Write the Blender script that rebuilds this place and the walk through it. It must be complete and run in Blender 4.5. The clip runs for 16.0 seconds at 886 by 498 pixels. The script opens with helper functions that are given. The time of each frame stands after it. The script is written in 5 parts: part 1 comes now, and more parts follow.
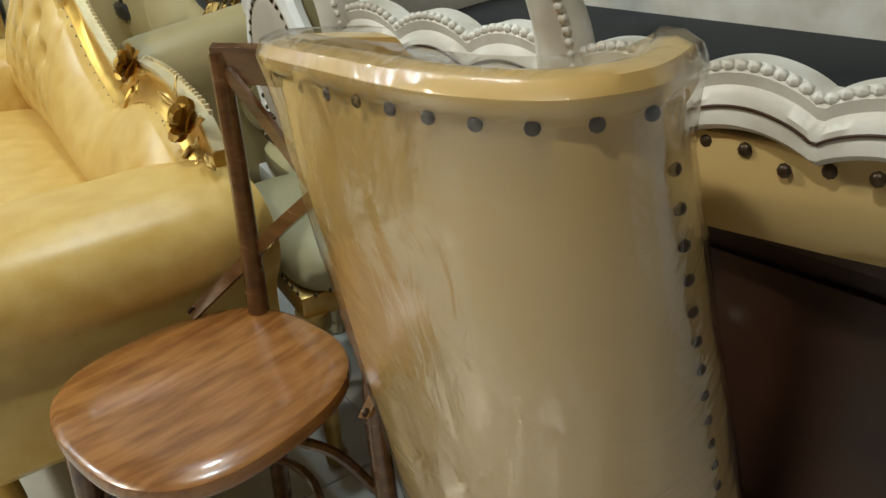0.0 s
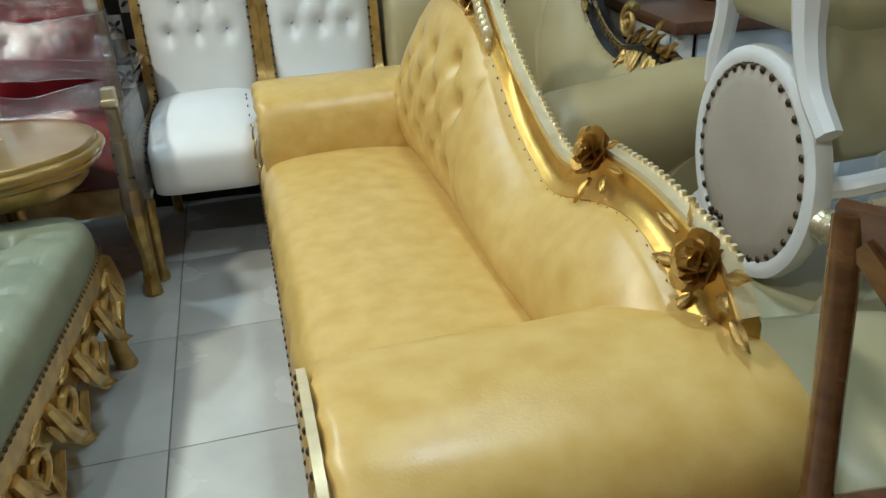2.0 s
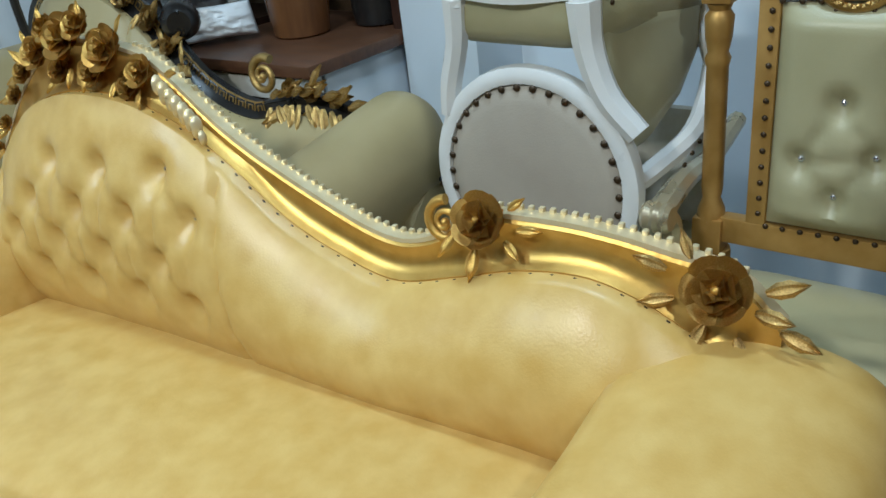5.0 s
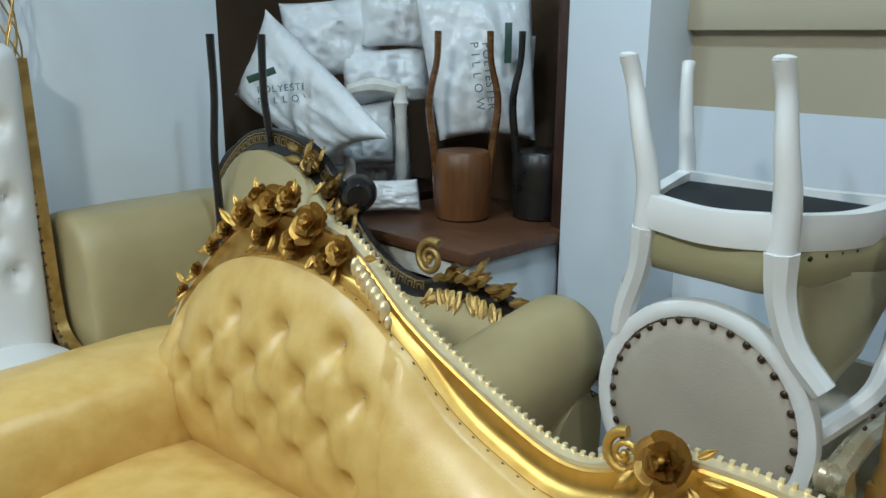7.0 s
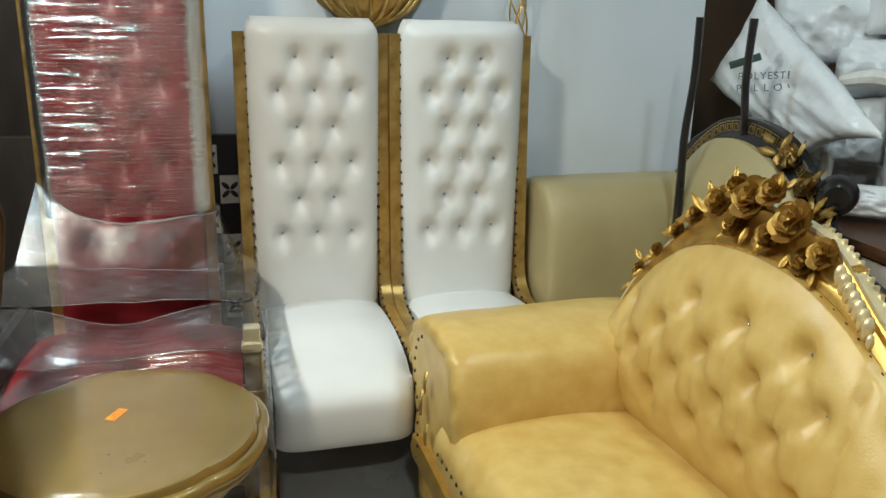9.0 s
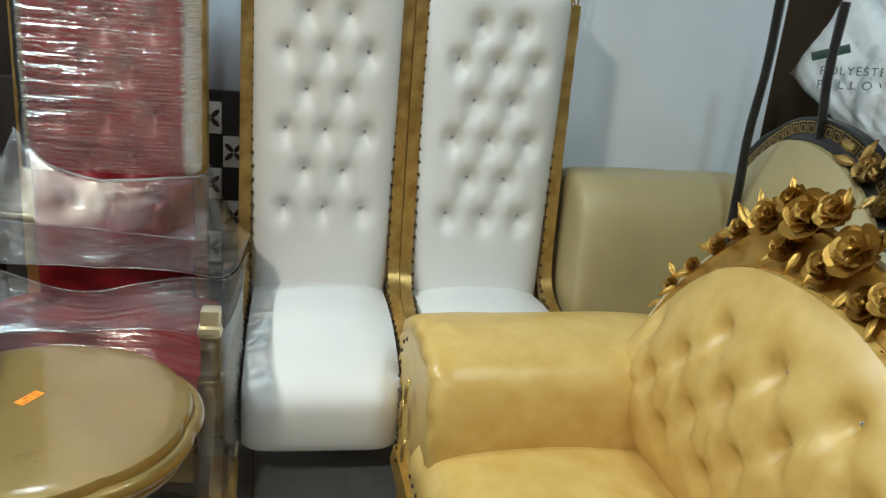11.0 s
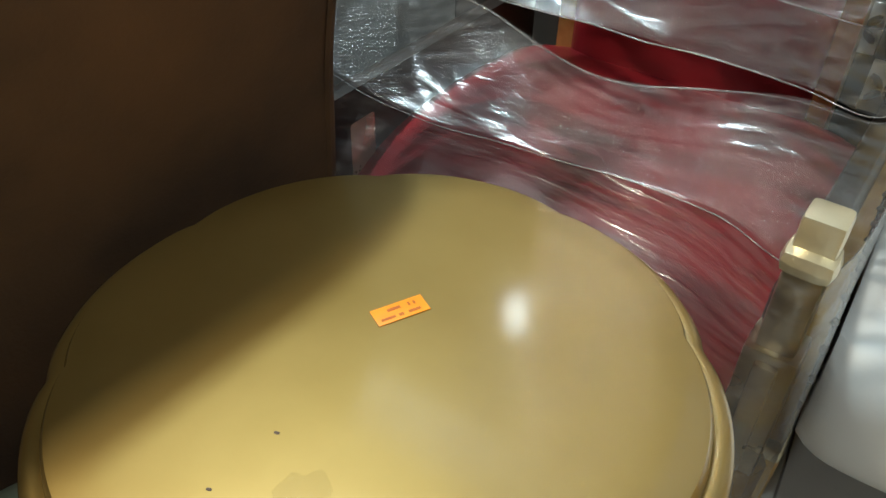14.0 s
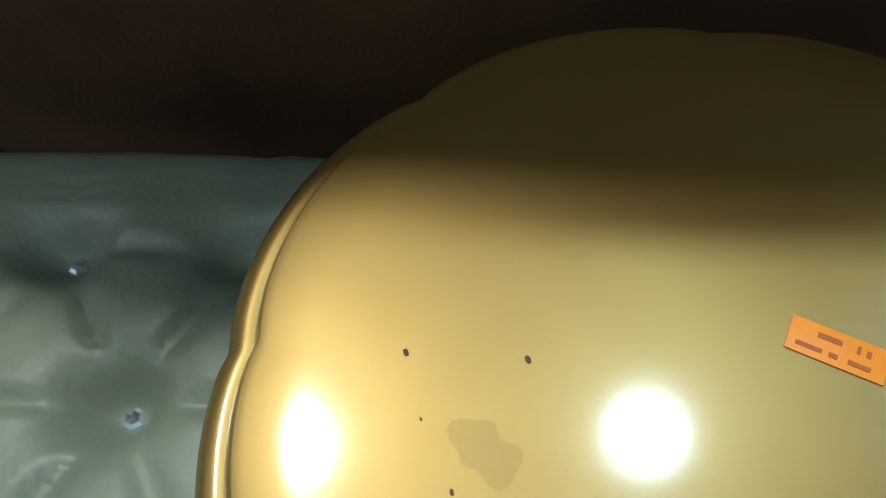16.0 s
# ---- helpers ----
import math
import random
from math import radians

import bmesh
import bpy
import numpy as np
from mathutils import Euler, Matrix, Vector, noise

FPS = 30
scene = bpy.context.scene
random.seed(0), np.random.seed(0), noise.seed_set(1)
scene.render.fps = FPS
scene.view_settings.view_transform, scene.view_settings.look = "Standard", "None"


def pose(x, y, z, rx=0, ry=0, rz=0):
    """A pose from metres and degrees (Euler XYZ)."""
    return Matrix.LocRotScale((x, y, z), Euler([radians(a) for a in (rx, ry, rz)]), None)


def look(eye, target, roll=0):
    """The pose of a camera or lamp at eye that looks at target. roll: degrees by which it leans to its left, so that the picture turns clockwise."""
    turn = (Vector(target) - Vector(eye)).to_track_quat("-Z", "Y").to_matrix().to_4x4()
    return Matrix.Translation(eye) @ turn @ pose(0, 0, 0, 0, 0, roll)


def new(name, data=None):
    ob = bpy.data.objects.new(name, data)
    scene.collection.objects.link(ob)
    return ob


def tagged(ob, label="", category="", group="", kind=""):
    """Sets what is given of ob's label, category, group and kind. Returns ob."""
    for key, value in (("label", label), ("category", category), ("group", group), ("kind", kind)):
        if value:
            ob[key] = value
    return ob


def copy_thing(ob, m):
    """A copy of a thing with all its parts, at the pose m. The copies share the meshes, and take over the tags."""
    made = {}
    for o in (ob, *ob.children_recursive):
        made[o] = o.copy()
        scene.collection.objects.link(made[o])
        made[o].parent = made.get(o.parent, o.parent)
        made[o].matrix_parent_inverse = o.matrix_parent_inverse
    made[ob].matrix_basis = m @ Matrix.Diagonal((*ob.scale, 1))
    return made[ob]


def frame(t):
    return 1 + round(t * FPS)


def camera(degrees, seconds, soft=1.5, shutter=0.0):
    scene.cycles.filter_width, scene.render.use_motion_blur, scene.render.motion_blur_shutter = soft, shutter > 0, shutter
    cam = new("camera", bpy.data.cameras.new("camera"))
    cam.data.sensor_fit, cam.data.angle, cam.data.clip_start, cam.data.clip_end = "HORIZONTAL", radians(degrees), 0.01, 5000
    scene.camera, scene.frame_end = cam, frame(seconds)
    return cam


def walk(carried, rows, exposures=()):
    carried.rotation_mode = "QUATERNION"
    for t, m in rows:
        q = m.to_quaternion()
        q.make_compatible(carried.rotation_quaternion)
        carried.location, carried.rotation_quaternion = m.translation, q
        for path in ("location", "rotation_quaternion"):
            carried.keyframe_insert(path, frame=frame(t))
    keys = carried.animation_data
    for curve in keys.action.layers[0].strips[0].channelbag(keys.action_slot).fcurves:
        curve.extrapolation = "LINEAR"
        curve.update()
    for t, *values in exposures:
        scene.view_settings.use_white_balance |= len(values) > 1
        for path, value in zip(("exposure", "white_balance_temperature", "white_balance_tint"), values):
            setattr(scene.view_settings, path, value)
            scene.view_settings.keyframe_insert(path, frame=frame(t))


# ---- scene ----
cam = camera(57.9, 16.0)
PATH = [
    (0, (1.246, -0.936, 1.127), (2.076, 0.639, 0.215), -4.2),
    (0.5, (1.149, -0.75, 1.174), (1.988, 0.862, 0.338), -3.2),
    (1, (1.076, -0.588, 1.196), (1.779, 1.107, 0.401), -2.7),
    (1.5, (1.034, -0.451, 1.195), (1.431, 1.329, 0.372), -2.8),
    (2, (1.048, -0.338, 1.182), (1.311, 1.446, 0.317), -3.1),
    (2.5, (1.048, -0.312, 1.174), (1.35, 1.431, 0.239), -2.3),
    (3, (1.0, -0.235, 1.147), (1.486, 1.451, 0.186), -1.6),
    (3.2, (0.983, -0.18, 1.147), (1.589, 1.46, 0.176), -2.1),
    (5.3, (0.627, 0.262, 1.259), (2.064, 1.351, 0.395), -7),
    (5.5, (0.619, 0.273, 1.287), (2.1, 1.348, 0.481), -7),
    (6, (0.637, 0.302, 1.339), (2.223, 1.339, 0.7), -4.9),
    (6.5, (0.621, 0.326, 1.333), (2.176, 1.462, 0.793), -2.2),
    (7, (0.562, 0.35, 1.316), (1.912, 1.733, 0.803), 0.3),
    (7.5, (0.519, 0.349, 1.302), (1.604, 1.941, 0.764), 1.5),
    (8, (0.502, 0.373, 1.295), (1.341, 2.109, 0.767), 1.2),
    (8.5, (0.476, 0.383, 1.31), (1.064, 2.217, 0.77), 1),
    (8.6, (0.478, 0.383, 1.319), (1.023, 2.224, 0.761), 1),
    (9, (0.476, 0.381, 1.315), (0.935, 2.244, 0.749), 1.4),
    (9.2, (0.475, 0.38, 1.316), (0.916, 2.247, 0.75), 1.6),
    (11.3, (0.713, 0.606, 1.256), (0.971, 2.486, 0.624), 5.3),
    (11.5, (0.726, 0.599, 1.234), (0.926, 2.483, 0.594), 4.3),
    (12, (0.709, 0.764, 1.216), (0.638, 2.609, 0.447), 2.3),
    (12.5, (0.616, 0.939, 1.179), (0.311, 2.721, 0.324), 0.9),
    (13, (0.62, 1.153, 1.141), (-0.032, 2.783, 0.183), 1.9),
    (13.5, (0.606, 1.332, 1.118), (-0.29, 2.721, -0.008), 2.3),
    (14, (0.503, 1.434, 1.035), (-0.376, 2.707, -0.233), 1.6),
    (14.5, (0.459, 1.615, 0.969), (-0.673, 2.344, -0.51), -3.2),
    (15.2, (0.347, 1.709, 0.917), (-0.734, 2.083, -0.724), -0.1),
    (15.6, (0.348, 1.697, 0.929), (-0.688, 1.863, -0.774), -1.2),
    (15.8, (0.355, 1.665, 0.926), (-0.706, 1.77, -0.766), -1.2),
    (16, (0.387, 1.616, 0.936), (-0.714, 1.566, -0.733), -1.8),
]
walk(cam, [(t, look(eye, target, roll)) for t, eye, target, roll in PATH], [(0, 0.05, 6800, 10), (1, -0.08, 6450, 9), (1.5, -0.05, 6200, 8), (2.5, -0.12, 5800, 7), (6, 0.0, 5500, 7), (7.5, -0.05, 6000, 8), (8.5, -0.05, 6450, 9), (12.5, -0.1, 6200, 8), (13.5, -0.02, 6600, 10), (14, 0.05, 6500, 9), (14.5, -0.32, 6400, 8), (15.5, -0.52, 6200, 8), (16, -0.6, 5700, 6)])

# ---- world, lamps, exposure ----
world = bpy.data.worlds.new("world")
scene.world = world
world.use_nodes = True
world.node_tree.nodes["Background"].inputs[0].default_value = (0.5, 0.55, 0.6, 1)
world.node_tree.nodes["Background"].inputs[1].default_value = 0.05

LAMPS = [  # x, y, watts, colour
    (-0.49, 1.05, 47, (1.0, 0.94, 0.76)),
    (-0.54, 2.20, 27, (0.76, 0.95, 1.0)),
    (-2.25, 2.15, 9, (0.74, 0.95, 1.0)),
    # These last three are added fill over the tub chair, chaises and niche.
    (0.35, -0.95, 25, (0.95, 0.98, 0.94)),
    (1.45, 0.75, 14, (0.76, 0.94, 1.0)),
    (1.55, 1.65, 7, (0.76, 0.94, 1.0)),
]
CEILING = 2.75


# ---- materials ----
def nodes_of(name):
    m = bpy.data.materials.new(name)
    m.use_nodes = True
    t = m.node_tree
    return m, t, t.nodes["Principled BSDF"]


def mat(name, c1, c2, rough=0.5, metal=0.0, scale=6.0, bump=0.15, bscale=90.0, rvar=0.12, coat=0.0, stretch=(1, 1, 1), detail=6.0, dist=0.002):
    """Two-scale paint, leather, wood or metal: mottled colour, fine relief, uneven gloss."""
    m, t, b = nodes_of(name)
    co = t.nodes.new("ShaderNodeTexCoord")
    mp = t.nodes.new("ShaderNodeMapping")
    mp.inputs["Scale"].default_value = stretch
    t.links.new(co.outputs["Object"], mp.inputs[0])
    n1 = t.nodes.new("ShaderNodeTexNoise")
    n1.inputs["Scale"].default_value, n1.inputs["Detail"].default_value = scale, detail
    n2 = t.nodes.new("ShaderNodeTexNoise")
    n2.inputs["Scale"].default_value, n2.inputs["Detail"].default_value = bscale, 4
    for n in (n1, n2):
        t.links.new(mp.outputs[0], n.inputs["Vector"])
    ramp = t.nodes.new("ShaderNodeValToRGB")
    ramp.color_ramp.elements[0].position, ramp.color_ramp.elements[1].position = 0.33, 0.67
    ramp.color_ramp.elements[0].color, ramp.color_ramp.elements[1].color = (*c1, 1), (*c2, 1)
    t.links.new(n1.outputs[0], ramp.inputs[0])
    t.links.new(ramp.outputs[0], b.inputs["Base Color"])
    mr = t.nodes.new("ShaderNodeMapRange")
    mr.inputs["To Min"].default_value, mr.inputs["To Max"].default_value = max(0.03, rough - rvar), min(1, rough + rvar)
    t.links.new(n1.outputs[0], mr.inputs[0])
    t.links.new(mr.outputs[0], b.inputs["Roughness"])
    bp = t.nodes.new("ShaderNodeBump")
    bp.inputs["Strength"].default_value, bp.inputs["Distance"].default_value = bump, dist
    t.links.new(n2.outputs[0], bp.inputs["Height"])
    t.links.new(bp.outputs[0], b.inputs["Normal"])
    b.inputs["Metallic"].default_value = metal
    b.inputs["Coat Weight"].default_value = coat
    b.inputs["Coat Roughness"].default_value = 0.08
    return m


def wrinkled(m, scale=5.0, stretch=(1.4, 1.4, 2.2), strength=0.22):
    """Loose clear wrap over a material: a coat with its own creases."""
    t = m.node_tree
    b = t.nodes["Principled BSDF"]
    co = t.nodes.new("ShaderNodeTexCoord")
    mp = t.nodes.new("ShaderNodeMapping")
    mp.inputs["Scale"].default_value = stretch
    n = t.nodes.new("ShaderNodeTexNoise")
    n.inputs["Scale"].default_value, n.inputs["Detail"].default_value, n.inputs["Distortion"].default_value = scale, 5, 1.2
    bp = t.nodes.new("ShaderNodeBump")
    bp.inputs["Strength"].default_value, bp.inputs["Distance"].default_value = strength, 0.01
    t.links.new(co.outputs["Object"], mp.inputs[0])
    t.links.new(mp.outputs[0], n.inputs["Vector"])
    t.links.new(n.outputs[0], bp.inputs["Height"])
    t.links.new(bp.outputs[0], b.inputs["Coat Normal"])
    b.inputs["Coat Weight"].default_value, b.inputs["Coat Roughness"].default_value = 1.0, 0.07
    return m


def finish_film(m, out, clear, milk, gloss, mr, fr):
    """Clear film with a share of haze, under a share of gloss."""
    t = m.node_tree
    a = t.nodes.new("ShaderNodeMixShader")
    t.links.new(mr.outputs[0], a.inputs[0])
    t.links.new(clear.outputs[0], a.inputs[1])
    t.links.new(milk.outputs[0], a.inputs[2])
    c = t.nodes.new("ShaderNodeMixShader")
    t.links.new(fr.outputs[0], c.inputs[0])
    t.links.new(a.outputs[0], c.inputs[1])
    t.links.new(gloss.outputs[0], c.inputs[2])
    t.links.new(c.outputs[0], out.inputs[0])
    return m


def film(name, haze=0.12, stretch=(2, 2, 26), scale=7.0, strength=0.8, taut=True, ior=1.5):
    """Clear stretch wrap: mostly see-through, a milky haze, sharp creased gloss."""
    m = bpy.data.materials.new(name)
    m.use_nodes = True
    t = m.node_tree
    t.nodes.clear()
    out = t.nodes.new("ShaderNodeOutputMaterial")
    co = t.nodes.new("ShaderNodeTexCoord")
    mp = t.nodes.new("ShaderNodeMapping")
    mp.inputs["Scale"].default_value = stretch
    n = t.nodes.new("ShaderNodeTexNoise")
    n.inputs["Scale"].default_value, n.inputs["Detail"].default_value, n.inputs["Distortion"].default_value = scale, 6, 0.8
    t.links.new(co.outputs["Object"], mp.inputs[0])
    t.links.new(mp.outputs[0], n.inputs["Vector"])
    bp = t.nodes.new("ShaderNodeBump")
    bp.inputs["Strength"].default_value, bp.inputs["Distance"].default_value = strength, 0.012
    t.links.new(n.outputs[0], bp.inputs["Height"])
    clear = t.nodes.new("ShaderNodeBsdfTransparent")
    milk = t.nodes.new("ShaderNodeBsdfDiffuse")
    milk.inputs[0].default_value = (0.75, 0.73, 0.74, 1)
    gloss = t.nodes.new("ShaderNodeBsdfGlossy")
    gloss.inputs["Roughness"].default_value = 0.17 if taut else 0.06
    t.links.new(bp.outputs[0], gloss.inputs["Normal"])
    mr = t.nodes.new("ShaderNodeMapRange")
    mr.inputs["From Min"].default_value, mr.inputs["From Max"].default_value = 0.4, 0.75
    mr.inputs["To Min"].default_value, mr.inputs["To Max"].default_value = haze * 0.5, haze * 2.0
    t.links.new(n.outputs[0], mr.inputs[0])
    lw = t.nodes.new("ShaderNodeLayerWeight")
    lw.inputs["Blend"].default_value = 0.5
    t.links.new(bp.outputs[0], lw.inputs["Normal"])
    pw = t.nodes.new("ShaderNodeMath")
    pw.operation, pw.inputs[1].default_value = "POWER", 1.6
    t.links.new(lw.outputs["Facing"], pw.inputs[0])
    if taut:
        fr = t.nodes.new("ShaderNodeFresnel")
        fr.inputs["IOR"].default_value = ior
        t.links.new(bp.outputs[0], fr.inputs["Normal"])
        return finish_film(m, out, clear, milk, gloss, mr, fr)
    fr = t.nodes.new("ShaderNodeMath")
    fr.operation, fr.inputs[1].default_value, fr.inputs[2].default_value = "MULTIPLY_ADD", 0.55, 0.025
    t.links.new(pw.outputs[0], fr.inputs[0])
    return finish_film(m, out, clear, milk, gloss, mr, fr)


def glow(name, colour, strength):
    m, t, b = nodes_of(name)
    b.inputs["Emission Color"].default_value = (*colour, 1)
    b.inputs["Emission Strength"].default_value = strength
    return m


GOLD = mat("bright_gold_leaf", (0.56, 0.34, 0.075), (0.68, 0.44, 0.12), 0.37, 0.75, 24, 0.2, 140, 0.05)
GOLD_PALE = mat("pale_gold_edge", (0.80, 0.66, 0.38), (0.88, 0.76, 0.50), 0.35, 0.5, 40, 0.2, 160)
GOLD_OLD = mat("antique_gold", (0.36, 0.225, 0.065), (0.60, 0.41, 0.15), 0.34, 0.8, 22, 0.3, 120)
GOLD_TABLE = mat("brushed_gold_paint", (0.31, 0.20, 0.056), (0.37, 0.245, 0.075), 0.43, 0.78, 7, 0.015, 300, 0.02, coat=1.0)
GOLD_TABLE.node_tree.nodes["Principled BSDF"].inputs["Coat Roughness"].default_value = 0.11
GOLD_MATT = mat("matt_gold_paint", (0.42, 0.24, 0.06), (0.55, 0.33, 0.10), 0.45, 0.55, 18, 0.2, 110)
SILVER = mat("champagne_silver", (0.56, 0.49, 0.33), (0.70, 0.63, 0.46), 0.3, 0.7, 18, 0.2, 110)
BRONZE = mat("bronze_nail", (0.045, 0.028, 0.014), (0.085, 0.052, 0.026), 0.4, 0.5, 60, 0.1, 200)
YELLOW = mat("golden_leatherette", (0.58, 0.37, 0.10), (0.67, 0.465, 0.155), 0.34, 0, 20, 0.15, 260)
OLIVE = mat("olive_leatherette", (0.37, 0.30, 0.15), (0.43, 0.35, 0.18), 0.42, 0, 5, 0.12, 260)
SAGE = mat("sage_leatherette", (0.38, 0.35, 0.20), (0.45, 0.41, 0.25), 0.36, 0, 5, 0.15, 240)
# Sage made darker all over: part of the shadow on the bench is in the colour.
BENCH_L = mat("shaded_sage_leatherette", (0.17, 0.20, 0.145), (0.235, 0.26, 0.185), 0.46, 0, 9, 0.3, 120)
TAUPE = mat("taupe_velvet", (0.40, 0.35, 0.29), (0.46, 0.41, 0.34), 0.8, 0, 7, 0.25, 240)
WHITE_L = mat("white_leather", (0.70, 0.70, 0.70), (0.78, 0.78, 0.77), 0.38, 0, 4, 0.1, 260)
RED_L = mat("red_leather", (0.19, 0.009, 0.014), (0.26, 0.014, 0.020), 0.4, 0, 5, 0.15, 220)
SUEDE = mat("brown_suede", (0.050, 0.024, 0.010), (0.120, 0.054, 0.019), 0.85, 0, 4.5, 0.4, 200, 0.08)
CREAM = wrinkled(mat("cream_leatherette", (0.66, 0.42, 0.13), (0.74, 0.50, 0.18), 0.45, 0, 4, 0.1, 200), 6.0, (1.0, 1.6, 2.6), 0.55)
TAN = mat("tan_leatherette", (0.55, 0.38, 0.15), (0.62, 0.45, 0.2), 0.42, 0, 4, 0.1, 200)
WHITE_P = mat("white_lacquer", (0.74, 0.75, 0.75), (0.80, 0.80, 0.79), 0.32, 0, 9, 0.15, 60)
WHITE_AGED = mat("distressed_white_paint", (0.62, 0.59, 0.52), (0.80, 0.79, 0.75), 0.4, 0, 16, 0.3, 70)
DUST = mat("black_dust_cover", (0.007, 0.009, 0.012), (0.015, 0.018, 0.022), 0.85, 0, 12, 0.4, 220)
BLACK = mat("black_lacquer", (0.010, 0.009, 0.009), (0.022, 0.019, 0.017), 0.3, 0, 20, 0.15, 90)
WALNUT = mat("walnut_wood", (0.085, 0.036, 0.012), (0.16, 0.072, 0.025), 0.24, 0, 7, 0.15, 60, stretch=(1, 6, 6), coat=0.7)
SEATWOOD = mat("varnished_wood", (0.20, 0.075, 0.020), (0.36, 0.16, 0.048), 0.22, 0, 9, 0.12, 60, 0.06, stretch=(7, 1.2, 7), coat=0.6)
DARKWOOD = mat("dark_stained_wood", (0.030, 0.012, 0.008), (0.062, 0.026, 0.015), 0.4, 0, 6, 0.2, 60, stretch=(1, 6, 1))
DRUM = mat("oiled_brown_wood", (0.11, 0.042, 0.014), (0.19, 0.08, 0.027), 0.4, 0, 6, 0.12, 60, 0.06, stretch=(5, 5, 0.7))
PLANK = mat("mahogany_board", (0.085, 0.036, 0.018), (0.14, 0.062, 0.030), 0.4, 0, 7, 0.15, 60, stretch=(6, 1, 6))
WALL = mat("white_wall_paint", (0.69, 0.75, 0.82), (0.75, 0.81, 0.87), 0.6, 0, 1.6, 0.12, 120)
WALL_BEIGE = mat("beige_wall_paint", (0.46, 0.40, 0.28), (0.52, 0.45, 0.33), 0.65, 0, 1.6, 0.12, 120)
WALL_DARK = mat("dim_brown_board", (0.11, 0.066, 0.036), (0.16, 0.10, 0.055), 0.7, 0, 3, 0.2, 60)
SLATE = mat("slate_grey_board", (0.013, 0.016, 0.020), (0.023, 0.028, 0.034), 0.6, 0, 3, 0.15, 90)
PANEL = mat("blackish_wood_board", (0.009, 0.006, 0.005), (0.020, 0.012, 0.009), 0.5, 0, 5, 0.15, 60, stretch=(6, 6, 1))
# Dark brown picked for the unseen walls, to lower the bounced light.
DIM = mat("bounce_cutting_brown", (0.16, 0.12, 0.09), (0.22, 0.17, 0.13), 0.7, 0, 2, 0.15, 90)
# Ceiling grey is set low to hold down ambient bounce.
PLASTER = mat("ambient_cutting_grey", (0.30, 0.30, 0.29), (0.36, 0.36, 0.35), 0.8, 0, 2, 0.1, 60)
TILE = mat("floor_tile", (0.46, 0.46, 0.44), (0.60, 0.60, 0.57), 0.25, 0, 3.5, 0.05, 120, 0.1)
GROUT = mat("grout", (0.22, 0.20, 0.18), (0.30, 0.28, 0.25), 0.9, 0, 20, 0.3, 120)
BAG = mat("white_plastic_bag", (0.74, 0.77, 0.80), (0.84, 0.86, 0.88), 0.28, 0, 6, 0.6, 14, 0.1, dist=0.012)
BAG_GREEN = mat("dark_green_print", (0.03, 0.07, 0.055), (0.05, 0.10, 0.08), 0.4, 0, 30)
INK = mat("grey_print", (0.10, 0.13, 0.13), (0.14, 0.17, 0.17), 0.5, 0, 30)
STICKER = mat("orange_label", (0.90, 0.27, 0.006), (0.95, 0.31, 0.010), 0.5, 0, 60, 0.05, 200)
STICKER_INK = mat("faded_ink", (0.40, 0.09, 0.01), (0.5, 0.12, 0.015), 0.6, 0, 60)
FILM = film("stretch_wrap", 0.045, (2, 2, 30), 6.0, 0.22, ior=2.0)
FILM_EDGE = film("gathered_wrap", 0.16, (3, 3, 20), 7.0, 0.9)
FILM_COVER = film("loose_clear_cover", 0.006, (3.0, 4.5, 2.2), 4.0, 0.4, False)
FILM_TIGHT = film("stretch_wrap_tight", 0.012, (2, 2, 34), 6.0, 0.5, ior=1.72)
STAIN, _t, _b = nodes_of("dried_stain")
_n = _t.nodes.new("ShaderNodeTexNoise")
_n.inputs["Scale"].default_value, _n.inputs["Detail"].default_value = 70, 5
_m = _t.nodes.new("ShaderNodeMapRange")
_m.inputs["From Min"].default_value, _m.inputs["From Max"].default_value, _m.inputs["To Max"].default_value = 0.45, 0.8, 0.28
_t.links.new(_n.outputs[0], _m.inputs[0])
_t.links.new(_m.outputs[0], _b.inputs["Alpha"])
_b.inputs["Base Color"].default_value = (0.10, 0.06, 0.02, 1)
_b.inputs["Roughness"].default_value = 0.6
CRYSTAL, _t, _b = nodes_of("crystal_button")
_b.inputs["Base Color"].default_value = (0.75, 0.8, 0.95, 1)
_b.inputs["Metallic"].default_value, _b.inputs["Roughness"].default_value = 0.9, 0.08


# ---- mesh helpers ----
def part(name, bm, material, parent=None, label="", sharp=42):
    me = bpy.data.meshes.new(name)
    bmesh.ops.recalc_face_normals(bm, faces=bm.faces)
    bm.to_mesh(me)
    bm.free()
    me.materials.append(material)
    for p in me.polygons:
        p.use_smooth = True
    me.set_sharp_from_angle(angle=radians(sharp))
    ob = new(name, me)
    ob.parent = parent
    if label:
        tagged(ob, label)
    return ob


def share(name, me, parent, m):
    ob = new(name, me)
    ob.parent = parent
    ob.matrix_basis = m
    return ob


def thing(name, m, label, category, group=""):
    ob = new(name)
    ob.empty_display_size = 0.1
    ob.matrix_basis = m
    return tagged(ob, label, category, group)


def skin(rings, closed=True, caps=True, bm=None):
    """Joins rings of points, end to end."""
    bm = bm or bmesh.new()
    vs = [[bm.verts.new(p) for p in r] for r in rings]
    n = len(rings[0])
    for a, b in zip(vs, vs[1:]):
        for i in range(n if closed else n - 1):
            j = (i + 1) % n
            bm.faces.new((a[i], a[j], b[j], b[i]))
    if caps and closed:
        bm.faces.new(vs[0])
        bm.faces.new(vs[-1])
    return bm


